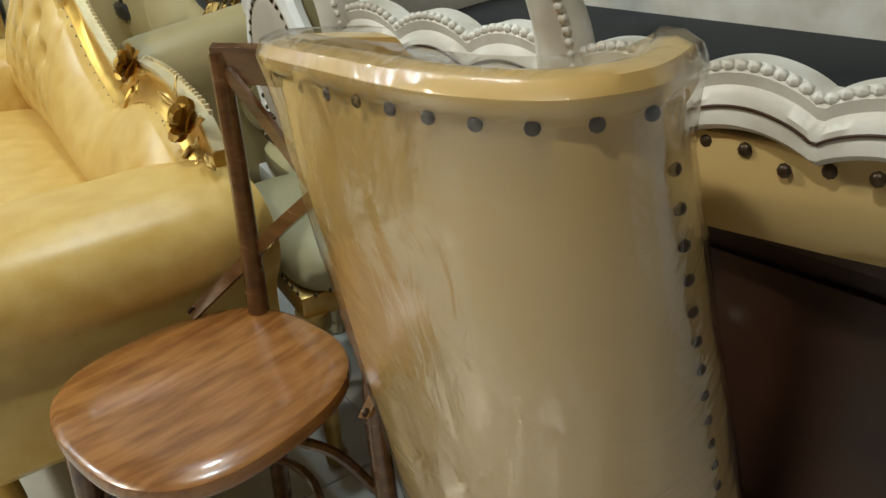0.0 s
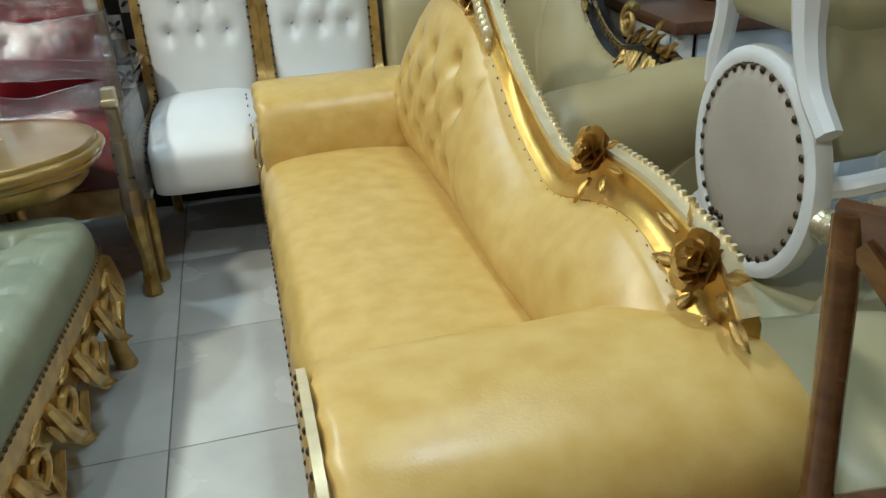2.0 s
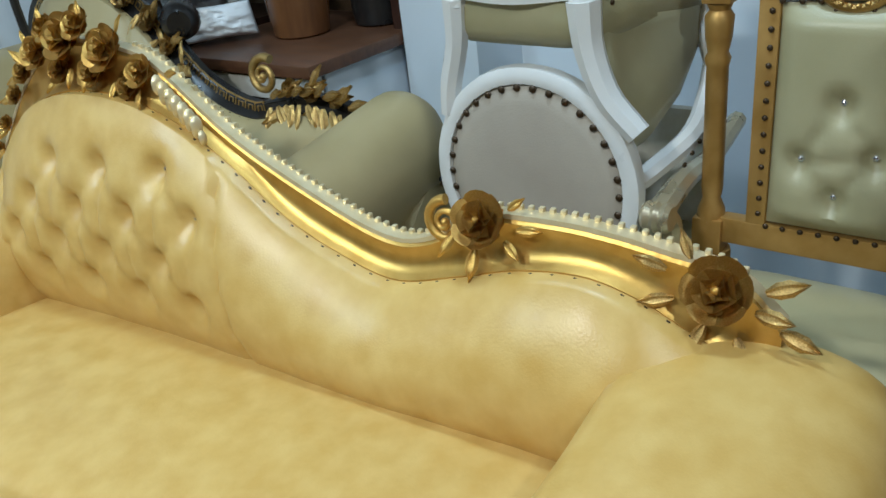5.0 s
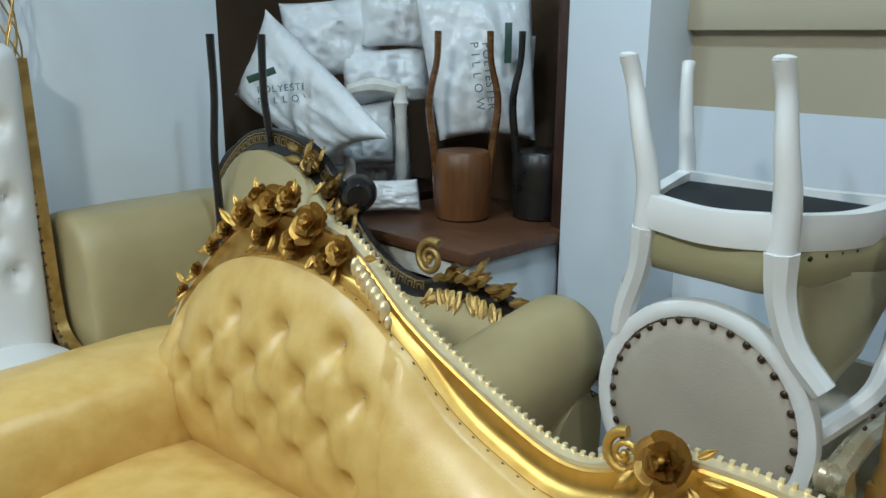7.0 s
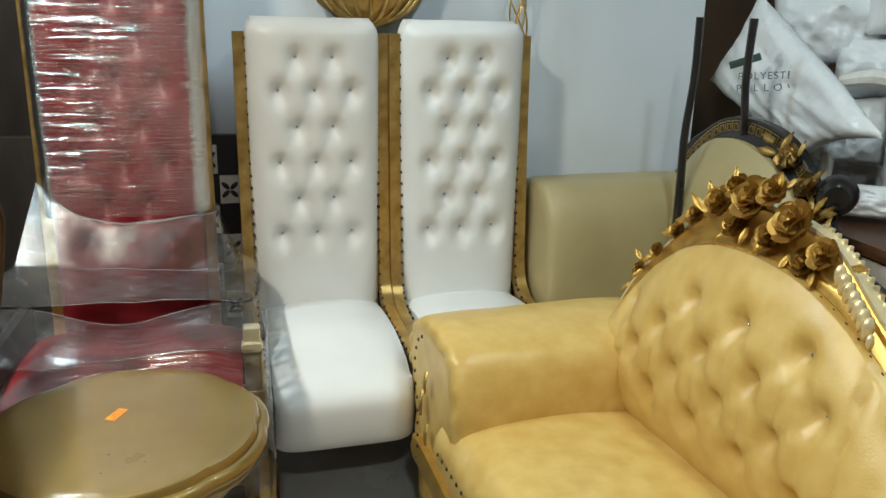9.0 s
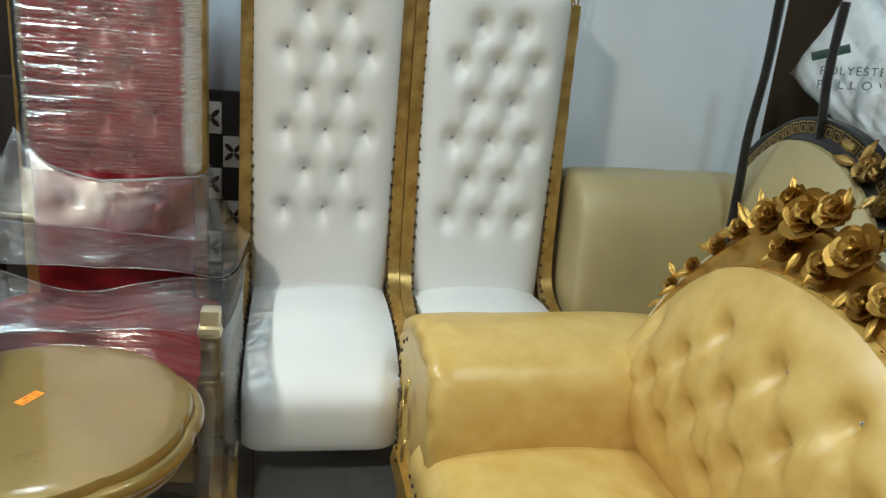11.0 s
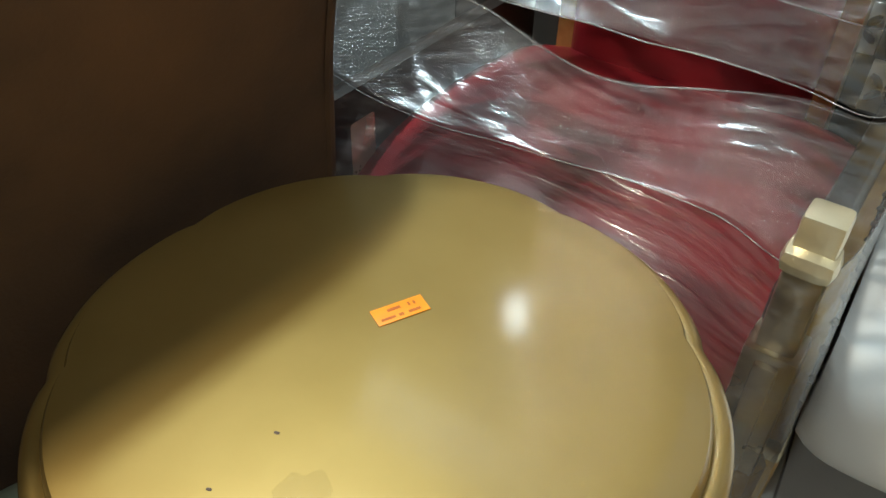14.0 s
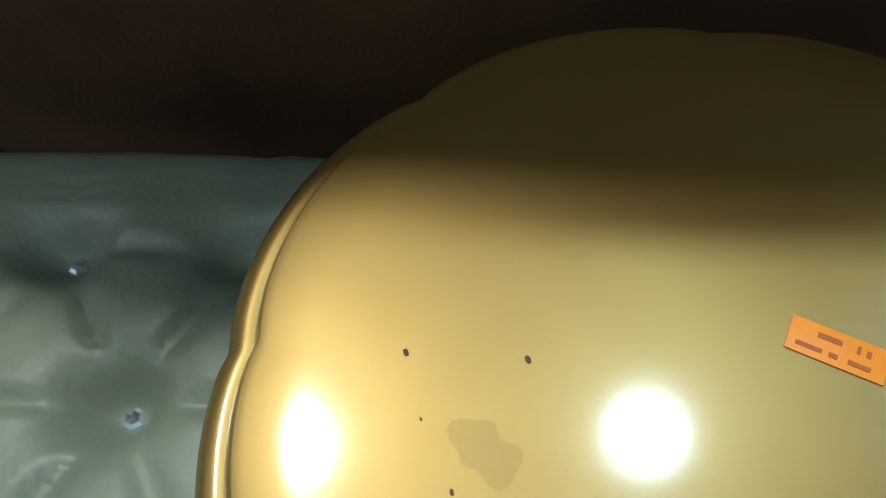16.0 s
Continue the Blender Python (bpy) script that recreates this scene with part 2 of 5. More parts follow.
def box(c, s, bev=0.004, bm=None, turn=None):
    bm = bm or bmesh.new()
    m = Matrix.Translation(c) @ (turn or Matrix.Identity(4)) @ Matrix.Diagonal((*s, 1))
    r = bmesh.ops.create_cube(bm, size=1, matrix=m)
    if bev:
        es = list({e for v in r["verts"] for e in v.link_edges})
        bmesh.ops.bevel(bm, geom=es, offset=bev, segments=2, affect="EDGES", profile=0.6)
    return bm


def spline(pts, n):
    """n points along a smooth line through the given ones."""
    p = [Vector(q) for q in pts]
    p = [2 * p[0] - p[1], *p, 2 * p[-1] - p[-2]]
    out = []
    for k in range(n):
        u = k / (n - 1) * (len(p) - 3)
        i = min(int(u), len(p) - 4)
        f = u - i
        a, b, c, d = p[i:i + 4]
        out.append(0.5 * (2 * b + (c - a) * f + (2 * a - 5 * b + 4 * c - d) * f * f + (3 * b - a - 3 * c + d) * f ** 3))
    return out


def even(pts, step):
    """Points at even steps along a line, each with its direction."""
    out, left = [], step / 2
    for a, b in zip(pts, pts[1:]):
        d = b - a
        while left <= d.length and d.length > 0:
            out.append((a + d.normalized() * left, d.normalized()))
            left += step
        left -= d.length
    return out


def tube(path, r, seg=10, bm=None, flat=1.0):
    """A round bar along a line; r: one radius or one for each point."""
    path = [Vector(p) for p in path]
    rs = r if isinstance(r, (list, tuple)) else [r] * len(path)
    if len(rs) != len(path):
        rs = [float(v) for v in np.interp(np.linspace(0, 1, len(path)), np.linspace(0, 1, len(rs)), rs)]
    up = Vector((0.13, 0.21, 0.97))
    rings = []
    for i, p in enumerate(path):
        t = (path[min(i + 1, len(path) - 1)] - path[max(i - 1, 0)]).normalized()
        s = t.cross(up)
        if s.length < 0.05:
            s = t.cross(Vector((1, 0, 0)))
        s.normalize()
        u = s.cross(t)
        up = u
        rings.append([p + rs[i] * (math.cos(a) * s + math.sin(a) * u * flat) for a in (2 * math.pi * k / seg for k in range(seg))])
    return skin(rings, bm=bm)


def bar(path, section, side, bm=None):
    """Sweeps a section of (across, up) along a line; side: the fixed crosswise way."""
    path, side = [Vector(p) for p in path], Vector(side).normalized()
    rings = []
    for i, p in enumerate(path):
        t = (path[min(i + 1, len(path) - 1)] - path[max(i - 1, 0)]).normalized()
        u = side.cross(t).normalized()
        rings.append([p + a * side + b * u for a, b in section])
    return skin(rings, bm=bm)


def lathe(profile, seg=32, bm=None, c=(0, 0, 0), wave=None):
    rings = []
    for r, z in profile:
        rings.append([Vector(c) + Vector((r * w * math.cos(a), r * w * math.sin(a), z)) for a in (2 * math.pi * k / seg for k in range(seg)) for w in [(wave(a) if wave else 1)]])
    return skin(rings, bm=bm)


def ball(c, r, seg=10, bm=None, s=(1, 1, 1)):
    bm = bm or bmesh.new()
    bmesh.ops.create_uvsphere(bm, u_segments=seg, v_segments=max(5, seg // 2 + 1), radius=1, matrix=Matrix.Translation(c) @ Matrix.Diagonal((r * s[0], r * s[1], r * s[2], 1)))
    return bm


def data(name, bm, material, sharp=50):
    me = bpy.data.meshes.new(name)
    bmesh.ops.recalc_face_normals(bm, faces=bm.faces)
    bm.to_mesh(me)
    bm.free()
    me.materials.append(material)
    for p in me.polygons:
        p.use_smooth = True
    me.set_sharp_from_angle(angle=radians(sharp))
    return me


def facing(p, way, size=1.0, spin=0.0):
    """A pose at p whose z axis points along way."""
    return Matrix.Translation(p) @ Vector(way).to_track_quat("Z", "Y").to_matrix().to_4x4() @ pose(0, 0, 0, 0, 0, spin) @ Matrix.Scale(size, 4)


def dome(r=1.0, h=0.6, seg=8):
    return skin([[Vector((r * math.cos(a) * math.cos(q), r * math.sin(a) * math.cos(q), h * math.sin(q) * r)) for a in (2 * math.pi * k / seg for k in range(seg))] for q in (0, 0.5, 1.0, 1.4)])


NAIL = data("nail", dome(0.0052, 0.7), BRONZE)
NAIL_BIG = data("nail", dome(0.0075, 0.6), BRONZE)
gem = dome(0.0062, 0.7, 6)
GEM = data("button", gem, CRYSTAL, 10)


def nails(pts, way, parent, me=NAIL, name="nail"):
    for p in pts:
        share(name, me, parent, facing(p, way))


def petal_sheet(bm, m, w, h, cup, nu=6, nv=5):
    vs = []
    for j in range(nv):
        v = j / (nv - 1)
        row = []
        for i in range(nu):
            u = i / (nu - 1) * 2 - 1
            ww = w * (0.3 + 0.7 * math.sin(math.pi * (0.08 + 0.66 * v)))
            row.append(bm.verts.new(m @ Vector((u * ww, h * v - 0.30 * h * abs(u) ** 2.5 * v, cup * (v * v) * 0.8 + cup * 0.5 * u * u - 0.12 * h * max(0, v - 0.75) * 4 * (1 if cup > 0 else -1)))))
        vs.append(row)
    fs = []
    for a, b in zip(vs, vs[1:]):
        for i in range(nu - 1):
            fs.append(bm.faces.new((a[i], a[i + 1], b[i + 1], b[i])))
    return fs


def rose_mesh():
    """A carved rose of radius 1 that faces +z."""
    bm = bmesh.new()
    fs = []
    for layer, (n, w, h, tilt, z0) in enumerate(((6, 0.62, 0.98, 28, 0.0), (5, 0.50, 0.72, 52, 0.14), (4, 0.36, 0.50, 70, 0.26), (3, 0.22, 0.34, 84, 0.36))):
        for k in range(n):
            a = 360 / n * k + layer * 37
            m = pose(0, 0, z0, 0, 0, a) @ pose(0, 0.05, 0, tilt, 0, 0)
            fs += petal_sheet(bm, m, w, h, -0.16)
    bmesh.ops.solidify(bm, geom=fs, thickness=0.06)
    ball((0, 0, 0.42), 0.14, 8, bm)
    ball((0, 0, -0.02), 0.5, 10, bm, (1, 1, 0.4))
    return bm


def leaf_mesh():
    """A carved leaf, 1 long along +y, that faces +z, curled up at its tip."""
    bm = bmesh.new()
    n = 8
    rows = []
    for j in range(n):
        v = j / (n - 1)
        w = 0.21 * math.sin(math.pi * min(1, 0.12 + 0.9 * v)) * (1 + 0.12 * math.sin(v * 23))
        z = 0.10 * math.sin(math.pi * v) + 0.16 * v * v
        rows.append([Vector((x * w, v, z + dz)) for x, dz in ((-1, -0.03), (-0.5, 0.05), (0, 0.0), (0.5, 0.05), (1, -0.03), (0.5, -0.07), (-0.5, -0.07))])
    return skin(rows, bm=bm)


def scroll_mesh():
    """A carved volute of radius about 1 that faces +z."""
    path = [Vector((math.cos(a) * (1 - a / 13), math.sin(a) * (1 - a / 13), 0.02 * a)) for a in np.linspace(0, 11, 34)]
    bm = tube(path, [0.26, 0.2, 0.14, 0.12], 8)
    return ball((0, 0, 0.1), 0.22, 8, bm)


ROSE = data("rose", rose_mesh(), GOLD, 60)
LEAF = data("leaf", leaf_mesh(), GOLD, 60)
SCROLL = data("scroll", scroll_mesh(), GOLD, 60)
ROSE_OLD = data("rose", rose_mesh(), GOLD_OLD, 60)
LEAF_OLD = data("leaf", leaf_mesh(), GOLD_OLD, 60)
SCROLL_OLD = data("scroll", scroll_mesh(), GOLD_OLD, 60)


def leaf_at(parent, p, way, along, size, me=None):
    """A leaf at p that faces way and grows along along."""
    z = Vector(way).normalized()
    y = Vector(along)
    y = (y - z * y.dot(z)).normalized()
    x = y.cross(z)
    m = Matrix.Translation(p) @ Matrix((x, y, z)).transposed().to_4x4() @ Matrix.Scale(size, 4)
    return share("leaf", me or LEAF, parent, m)


def tuft(u, v, buttons, s, links):
    """How deep a tufted skin lies at (u, v), from 0 to 1: pits at the buttons, creases between neighbours."""
    d = 0.0
    for a, b in buttons:
        d = max(d, math.exp(-((u - a) ** 2 / (s * s) + (v - b) ** 2 / (s * s * (2.2 if v < b else 1.0)))))
    for (a, b), (c, e) in links:
        lx, ly = c - a, e - b
        k = max(0, min(1, ((u - a) * lx + (v - b) * ly) / (lx * lx + ly * ly)))
        q = (u - a - k * lx) ** 2 + (v - b - k * ly) ** 2
        d = max(d, 0.24 * math.exp(-q / (0.009 ** 2)))
    return d


def neighbours(buttons, reach):
    return [(p, q) for i, p in enumerate(buttons) for q in buttons[i + 1:] if math.dist(p, q) < reach and abs(p[1] - q[1]) > 1e-3]


# ---- structure ----
def structure(name, bm, material, label, category="wall"):
    return tagged(part(name, bm, material, None, label, 30), label, category, kind="structure")


def block(x0, x1, y0, y1, z0, z1, bev=0.0, bm=None):
    return box(((x0 + x1) / 2, (y0 + y1) / 2, (z0 + z1) / 2), (x1 - x0, y1 - y0, z1 - z0), bev, bm)


floor = structure("floor", block(-3.2, 3.3, -3.2, 3.5, -0.12, -0.006), GROUT, "floor of pale glazed tiles with thin dark joints", "floor")
# Ceiling is out of view; its dull grey is there to deepen the darks.
structure("ceiling", block(-3.2, 3.3, -3.2, 3.5, CEILING, CEILING + 0.1), PLASTER, "plain unseen ceiling, dull grey to hold down ambient light", "ceiling")
structure("wall_north", block(-3.2, 1.955, 2.86, 2.98, 0, CEILING), WALL, "cool white painted wall behind the throne chairs")
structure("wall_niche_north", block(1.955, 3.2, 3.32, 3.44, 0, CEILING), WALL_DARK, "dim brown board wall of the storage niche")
structure("wall_niche_return", block(1.845, 1.955, 2.98, 3.44, 0, CEILING), WALL, "white painted return of the storage niche")
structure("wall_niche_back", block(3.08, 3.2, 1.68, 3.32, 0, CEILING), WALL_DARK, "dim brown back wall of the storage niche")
structure("pillar", block(2.40, 2.80, 1.49, 1.745, 0, CEILING, 0.006), WALL, "square white painted pillar beside the niche", "pillar")
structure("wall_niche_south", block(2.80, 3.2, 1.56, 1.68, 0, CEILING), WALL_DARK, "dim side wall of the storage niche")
structure("wall_east_lower", block(2.62, 2.74, -3.2, 1.49, 0, 1.135), WALL, "cool white lower part of the painted wall")
structure("wall_east_upper", block(2.62, 2.74, -3.2, 1.49, 1.135, CEILING), WALL_BEIGE, "beige upper band of the painted wall")
structure("trim", block(2.585, 2.62, -3.2, 1.49, 1.335, 1.42, 0.004), WALL_BEIGE, "shallow beige ledge along the wall", "ledge")
# Both out of view; they close the room and swallow bounce.
structure("wall_south", block(-3.2, 2.62, -3.2, -3.08, 0, CEILING), DIM, "plain unseen wall, dull brown to cut bounced light")
structure("wall_west", block(-3.2, -3.08, -3.08, 2.86, 0, CEILING), DIM, "plain unseen wall, dull brown to cut bounced light")
# Added dark board: wall stays dim by colour, however close the lamp.
structure("wall_dimming_board", block(-3.0, -0.44, 2.82, 2.858, 0, 2.2), SLATE, "slate grey board added over the wall to keep it dim")
# Added board; its near-black colour stands in for the shade beneath the thrones.
structure("throne_shade_board", block(-0.02, 1.42, 2.825, 2.858, 0, 0.44), PANEL, "low blackish board added along the wall's foot as shade under the throne chairs")
structure("wall_panel_2", block(-0.44, -0.02, 2.825, 2.858, 0, 2.2), PANEL, "dark brown board against the wall")

for x, y, watts, colour in LAMPS:
    lamp = thing("ceiling_lamp", pose(x, y, CEILING), "small round recessed ceiling lamp with a white rim, of a set partly added as fill", "lamp", "ceiling lamps")
    wide = 1.6 if watts > 40 else 1.0
    part("rim", lathe([(r * wide, z) for r, z in ((0.075, 0.0), (0.098, 0.0), (0.102, -0.008), (0.096, -0.014), (0.078, -0.01))], 24), WHITE_P, lamp)
    part("diffuser", lathe([(r * wide, z) for r, z in ((0.001, -0.002), (0.07, -0.002), (0.076, -0.0005))], 24), glow("lamp_glow", colour, 8), lamp, "glowing diffuser")
    light = bpy.data.lights.new("lamp_light", "AREA")
    light.shape, light.size, light.energy, light.color = "DISK", 0.24 if watts > 40 else 0.15, watts, colour
    new("lamp_light", light).matrix_basis = pose(x, y, CEILING - 0.02)


wall_lamp = thing("wall_lamp", pose(-0.17, 2.824, 1.63, 90, 0, 0), "small round cool white lamp on the dark wall board", "lamp")
part("base", lathe([(0.002, 0.0), (0.075, 0.0), (0.078, 0.012), (0.068, 0.022), (0.064, 0.018)], 24), WHITE_P, wall_lamp)
part("diffuser", lathe([(0.066, 0.018), (0.058, 0.032), (0.035, 0.042), (0.002, 0.045)], 24), glow("wall_lamp_glow", (0.78, 0.93, 1.0), 18), wall_lamp, "glowing diffuser")


# ---- chaise longues ----
def arm_section(sign, at, top, slim=1.0, foot=0.22):
    """The rolled end of a chaise, as (length, height), from its inner foot over the roll to its outer foot."""
    h = top - 0.45
    pts = [(0.245, 0.30), (0.26, 0.45), (0.255, 0.45 + h * 0.45), (0.23, 0.45 + h * 0.80), (0.17, top - 0.010), (0.09, top), (0.01, top - 0.006), (-0.06, top - 0.034), (-0.10, top - 0.085),
           (-0.098, top - 0.14), (-0.066, top - 0.185), (-0.042, top - 0.23), (-0.034, (foot + top - 0.23) / 2), (-0.03, foot), (0.22, foot)]
    dense = [(p.x, p.y) for p in spline([(*p, 0) for p in pts], 44)]
    return [(at + sign * l * slim, z) for l, z in dense]


def chaise(name, m, label, cloth, wood, line_n, line_t, length, d_back, ends, buttons, teeth, seam):
    root = thing(name, m, label, "chaise longue")
    ls = np.linspace(line_n[0][0], line_n[-1][0], 120)

    def curve(pts):
        q = spline([(a, b, 0) for a, b in pts], 240)
        return lambda l: float(np.interp(l, [p.x for p in q], [p.y for p in q]))
    n_of, t_of = curve(line_n), curve(line_t)
    # seat
    sec = [(0.03, 0.285), (-0.004, 0.30), (-0.014, 0.36), (-0.004, 0.405), (0.03, 0.435), (0.10, 0.448), (0.22, 0.452), (0.34, 0.446), (0.44, 0.43), (0.47, 0.39), (0.45, 0.285)]
    sec = [(p.x, p.y) for p in spline([(*s, 0) for s in sec], 34)]
    rings = []
    for k in range(41):
        l = 0.17 + (length - 0.34) * k / 40
        crown = 0.016 * math.sin(math.pi * k / 40) ** 0.6
        rings.append([Vector((d + 0.003 * math.sin(l * 37 + z * 20), l, z + (crown if z > 0.42 else 0) + 0.002 * noise.noise((d * 9, l * 9, 3)))) for d, z in sec])
    part("seat", skin(rings), cloth, root)
    # rolled ends
    for sign, at, top, d0, trim, slim, rise in ends:
        s2 = arm_section(sign, at, top, slim)
        cl, cz = at + sign * 0.07, 0.42
        rings = []
        for g, f in ((0.0, 0.86), (0.004, 0.93), (0.014, 0.965), (0.035, 0.988), (0.08, 1), (0.2, 1), (0.36, 1), (0.55, 1), (0.75, 1), (0.88, 1), (0.96, 0.985), (1.0, 0.94)):
            d = d0 + (d_back + 0.03 - d0) * g
            rings.append([Vector((d, cl + (l - cl) * f + 0.0035 * noise.noise((d * 7, l * 11, z * 11)), cz + (z - cz) * f + rise * g * max(0, z - 0.45) / 0.3 + 0.004 * noise.noise((d * 8, z * 9, l * 9 + 5)))) for l, z in s2])
            if g < 0.1:
                for i, v in enumerate(rings[-1]):
                    v.x -= (0.009 if trim else 0.004) * (1 - g * 8) * max(0, math.sin(i * 2.1)) - 0.002
        part("armrest", skin(rings), cloth, root)
        if not trim:
            continue
        edge = [Vector((-0.008, cl + (l - cl) * 0.955, cz + (z - cz) * 0.955)) for l, z in s2[11:34]]
        if sign < 0:
            edge = [Vector((-0.012, cl + sign * 0.03 + (l - cl) * 0.45, cz + (z - cz) * 0.88)) for l, z in s2[17:40]]
        if sign > 0:
            part("arm_trim", bar(edge, [(-0.006, -0.006), (0.006, -0.006), (0.007, 0.006), (-0.006, 0.006)], (1, 0, 0)), GOLD_PALE, root, "pale gold strip on the arm's end")
        nails([p + Vector((-0.007, 0, 0)) for p, _ in even(edge, 0.032)], (-1, 0, 0.1), root)
        for k, (dy, dz, sc) in enumerate(((0.02, 0.10, 0.05), (-0.01, 0.04, 0.06), (0.03, -0.03, 0.05))):
            leaf_at(root, (-0.012, cl + sign * dy, cz + dz), (-1, 0, 0), (0, 0.3 * sign, -1), sc, LEAF_OLD)
    # back cushion
    links = neighbours(buttons, 0.17)

    def front(l, s):
        z0 = 0.40
        z = z0 + (n_of(l) - z0) * s
        roll = 0.085 * math.sin(math.pi * min(1, s * 0.96)) ** 0.75
        d = d_back - 0.075 + 0.055 * s - roll
        d -= 0.012 * (1 - tuft(l, z, buttons, 0.026, links)) if buttons and l > seam - 0.1 else 0.012
        if buttons:
            d += 0.024 * tuft(l, z, buttons, 0.022, links)
        d += 0.010 * math.exp(-((l - seam - 0.16 * (z - 0.7)) / 0.006) ** 2)
        return Vector((d + 0.0025 * noise.noise((l * 12, z * 12, 1)), l, z))
    rings = []
    nl = 150
    lo, hi = line_n[0][0] + 0.03, line_n[-1][0] - 0.03
    for k in range(nl + 1):
        l = lo + (hi - lo) * k / nl
        rings.append([front(l, s) for s in np.linspace(0, 1, 40)] + [Vector((d_back + 0.03, l, n_of(l))), Vector((d_back + 0.03, l, 0.30)), Vector((d_back - 0.08, l, 0.30))])
    part("backrest", skin(rings), cloth, root)
    for l, z in buttons:
        share("button", GEM, root, facing(front(l, max(0, (z - 0.40) / (n_of(l) - 0.40))), (-1, 0, 0.3)))
    # carved top rail
    rings = []
    for l in ls:
        n, t = n_of(l), max(t_of(l), n_of(l) + 0.022)
        h = t - n
        f = d_back
        rings.append([Vector(p) for p in ((f + 0.02, l, n - 0.012), (f - 0.026, l, n - 0.008), (f - 0.032, l, n + 0.003), (f - 0.024, l, n + 0.009), (f - 0.014, l, n + 0.011 + h * 0.1),
                                         (f - 0.011, l, n + h * 0.45), (f - 0.010, l, n + h * 0.8), (f - 0.012, l, t - 0.006), (f - 0.008, l, t), (f + 0.016, l, t + 0.002), (f + 0.022, l, t - 0.01), (f + 0.022, l, n - 0.012))])
    part("top_rail", skin(rings), wood, root, "carved and gilded top rail" if wood is GOLD else "")
    lip = [Vector((d_back + 0.003, l, max(t_of(l), n_of(l) + 0.022) + 0.003)) for l in ls]
    if teeth:
        bm = bar(lip, [(-0.013, -0.003), (0.013, -0.003), (0.014, 0.003), (-0.012, 0.004)], (1, 0, 0))
        part("rail_edge", bm, GOLD_PALE, root, "pale gold bevelled edge")
        bm = bmesh.new()
        for p, t in even(lip, 0.0165):
            if teeth[0] < p.y < teeth[1]:
                box(p + Vector((0.013, 0, 0.004)), (0.009, 0.008, 0.011), 0.002, bm)
        tagged(part("bead_trim", bm, GOLD_PALE, root), kind="stuff")
    nl_pts = [Vector((d_back - 0.036, l, n_of(l) - 0.004)) for l in ls]
    nails([p for p, _ in even(nl_pts, 0.033)], (-1, 0, 0.15), root)
    # rail and legs
    fr = [Vector((-0.004, l, 0.262 + 0.016 * math.cos((l - length / 2) * 7))) for l in np.linspace(0.0, length, 40)]
    part("front_rail", bar(fr, [(-0.012, -0.03), (-0.018, 0), (-0.012, 0.035), (0.03, 0.035), (0.03, -0.03)], (1, 0, 0)), wood, root)
    nails([Vector((-0.019, l, 0.372)) for l in np.arange(0.24, length - 0.2, 0.031)], (-1, 0, 0.1), root)
    for d, l in ((0.04, 0.06), (0.04, length - 0.06), (d_back - 0.05, 0.06), (d_back - 0.05, length - 0.06)):
        o = -1 if d < 0.2 else 1
        part("leg", tube(spline([(d, l, 0.27), (d + o * 0.015, l, 0.2), (d, l, 0.10), (d + o * 0.02, l, 0.03), (d + o * 0.035, l, 0.0)], 12), [0.045, 0.04, 0.026, 0.022, 0.03], 10), wood, root)
    return root, n_of, t_of


YN = [(0.05, 0.588), (0.10, 0.61), (0.16, 0.64), (0.22, 0.67), (0.30, 0.69), (0.40, 0.68), (0.50, 0.65), (0.62, 0.622), (0.73, 0.652), (0.83, 0.70), (0.94, 0.785), (1.05, 0.85), (1.17, 0.885), (1.30, 0.89), (1.42, 0.865), (1.52, 0.81), (1.61, 0.73), (1.69, 0.63), (1.76, 0.55)]
YT = [(0.05, 0.655), (0.11, 0.712), (0.21, 0.735), (0.30, 0.748), (0.39, 0.75), (0.48, 0.742), (0.55, 0.695), (0.64, 0.682), (0.78, 0.735), (0.95, 0.825), (1.09, 0.935), (1.18, 0.965), (1.30, 0.975), (1.40, 0.95), (1.50, 0.885), (1.60, 0.80), (1.69, 0.71), (1.77, 0.60)]
yb = [(1.06 + 0.145 * i + (0.0725 if j % 2 else 0), 0.775 - 0.075 * j) for j in range(4) for i in range(-1 if j % 2 else 0, 4) if not (j == 0 and i > 2)]
yb = [(l, z) for l, z in yb if 0.98 < l < 1.60 and z > 0.5]
yellow, y_n, y_t = chaise("chaise_longue", pose(1.01, 0.349, 0, 0, 0, 5), "golden yellow tufted leatherette chaise longue with gilded carved rail and studs", YELLOW, GOLD, YN, YT, 1.78, 0.535, ((1, 0.0, 0.632, 0.0, True, 1.0, 0.0), (-1, 1.78, 0.632, 0.0, True, 1.0, 0.0)), yb, (0.10, 1.16), 0.93)
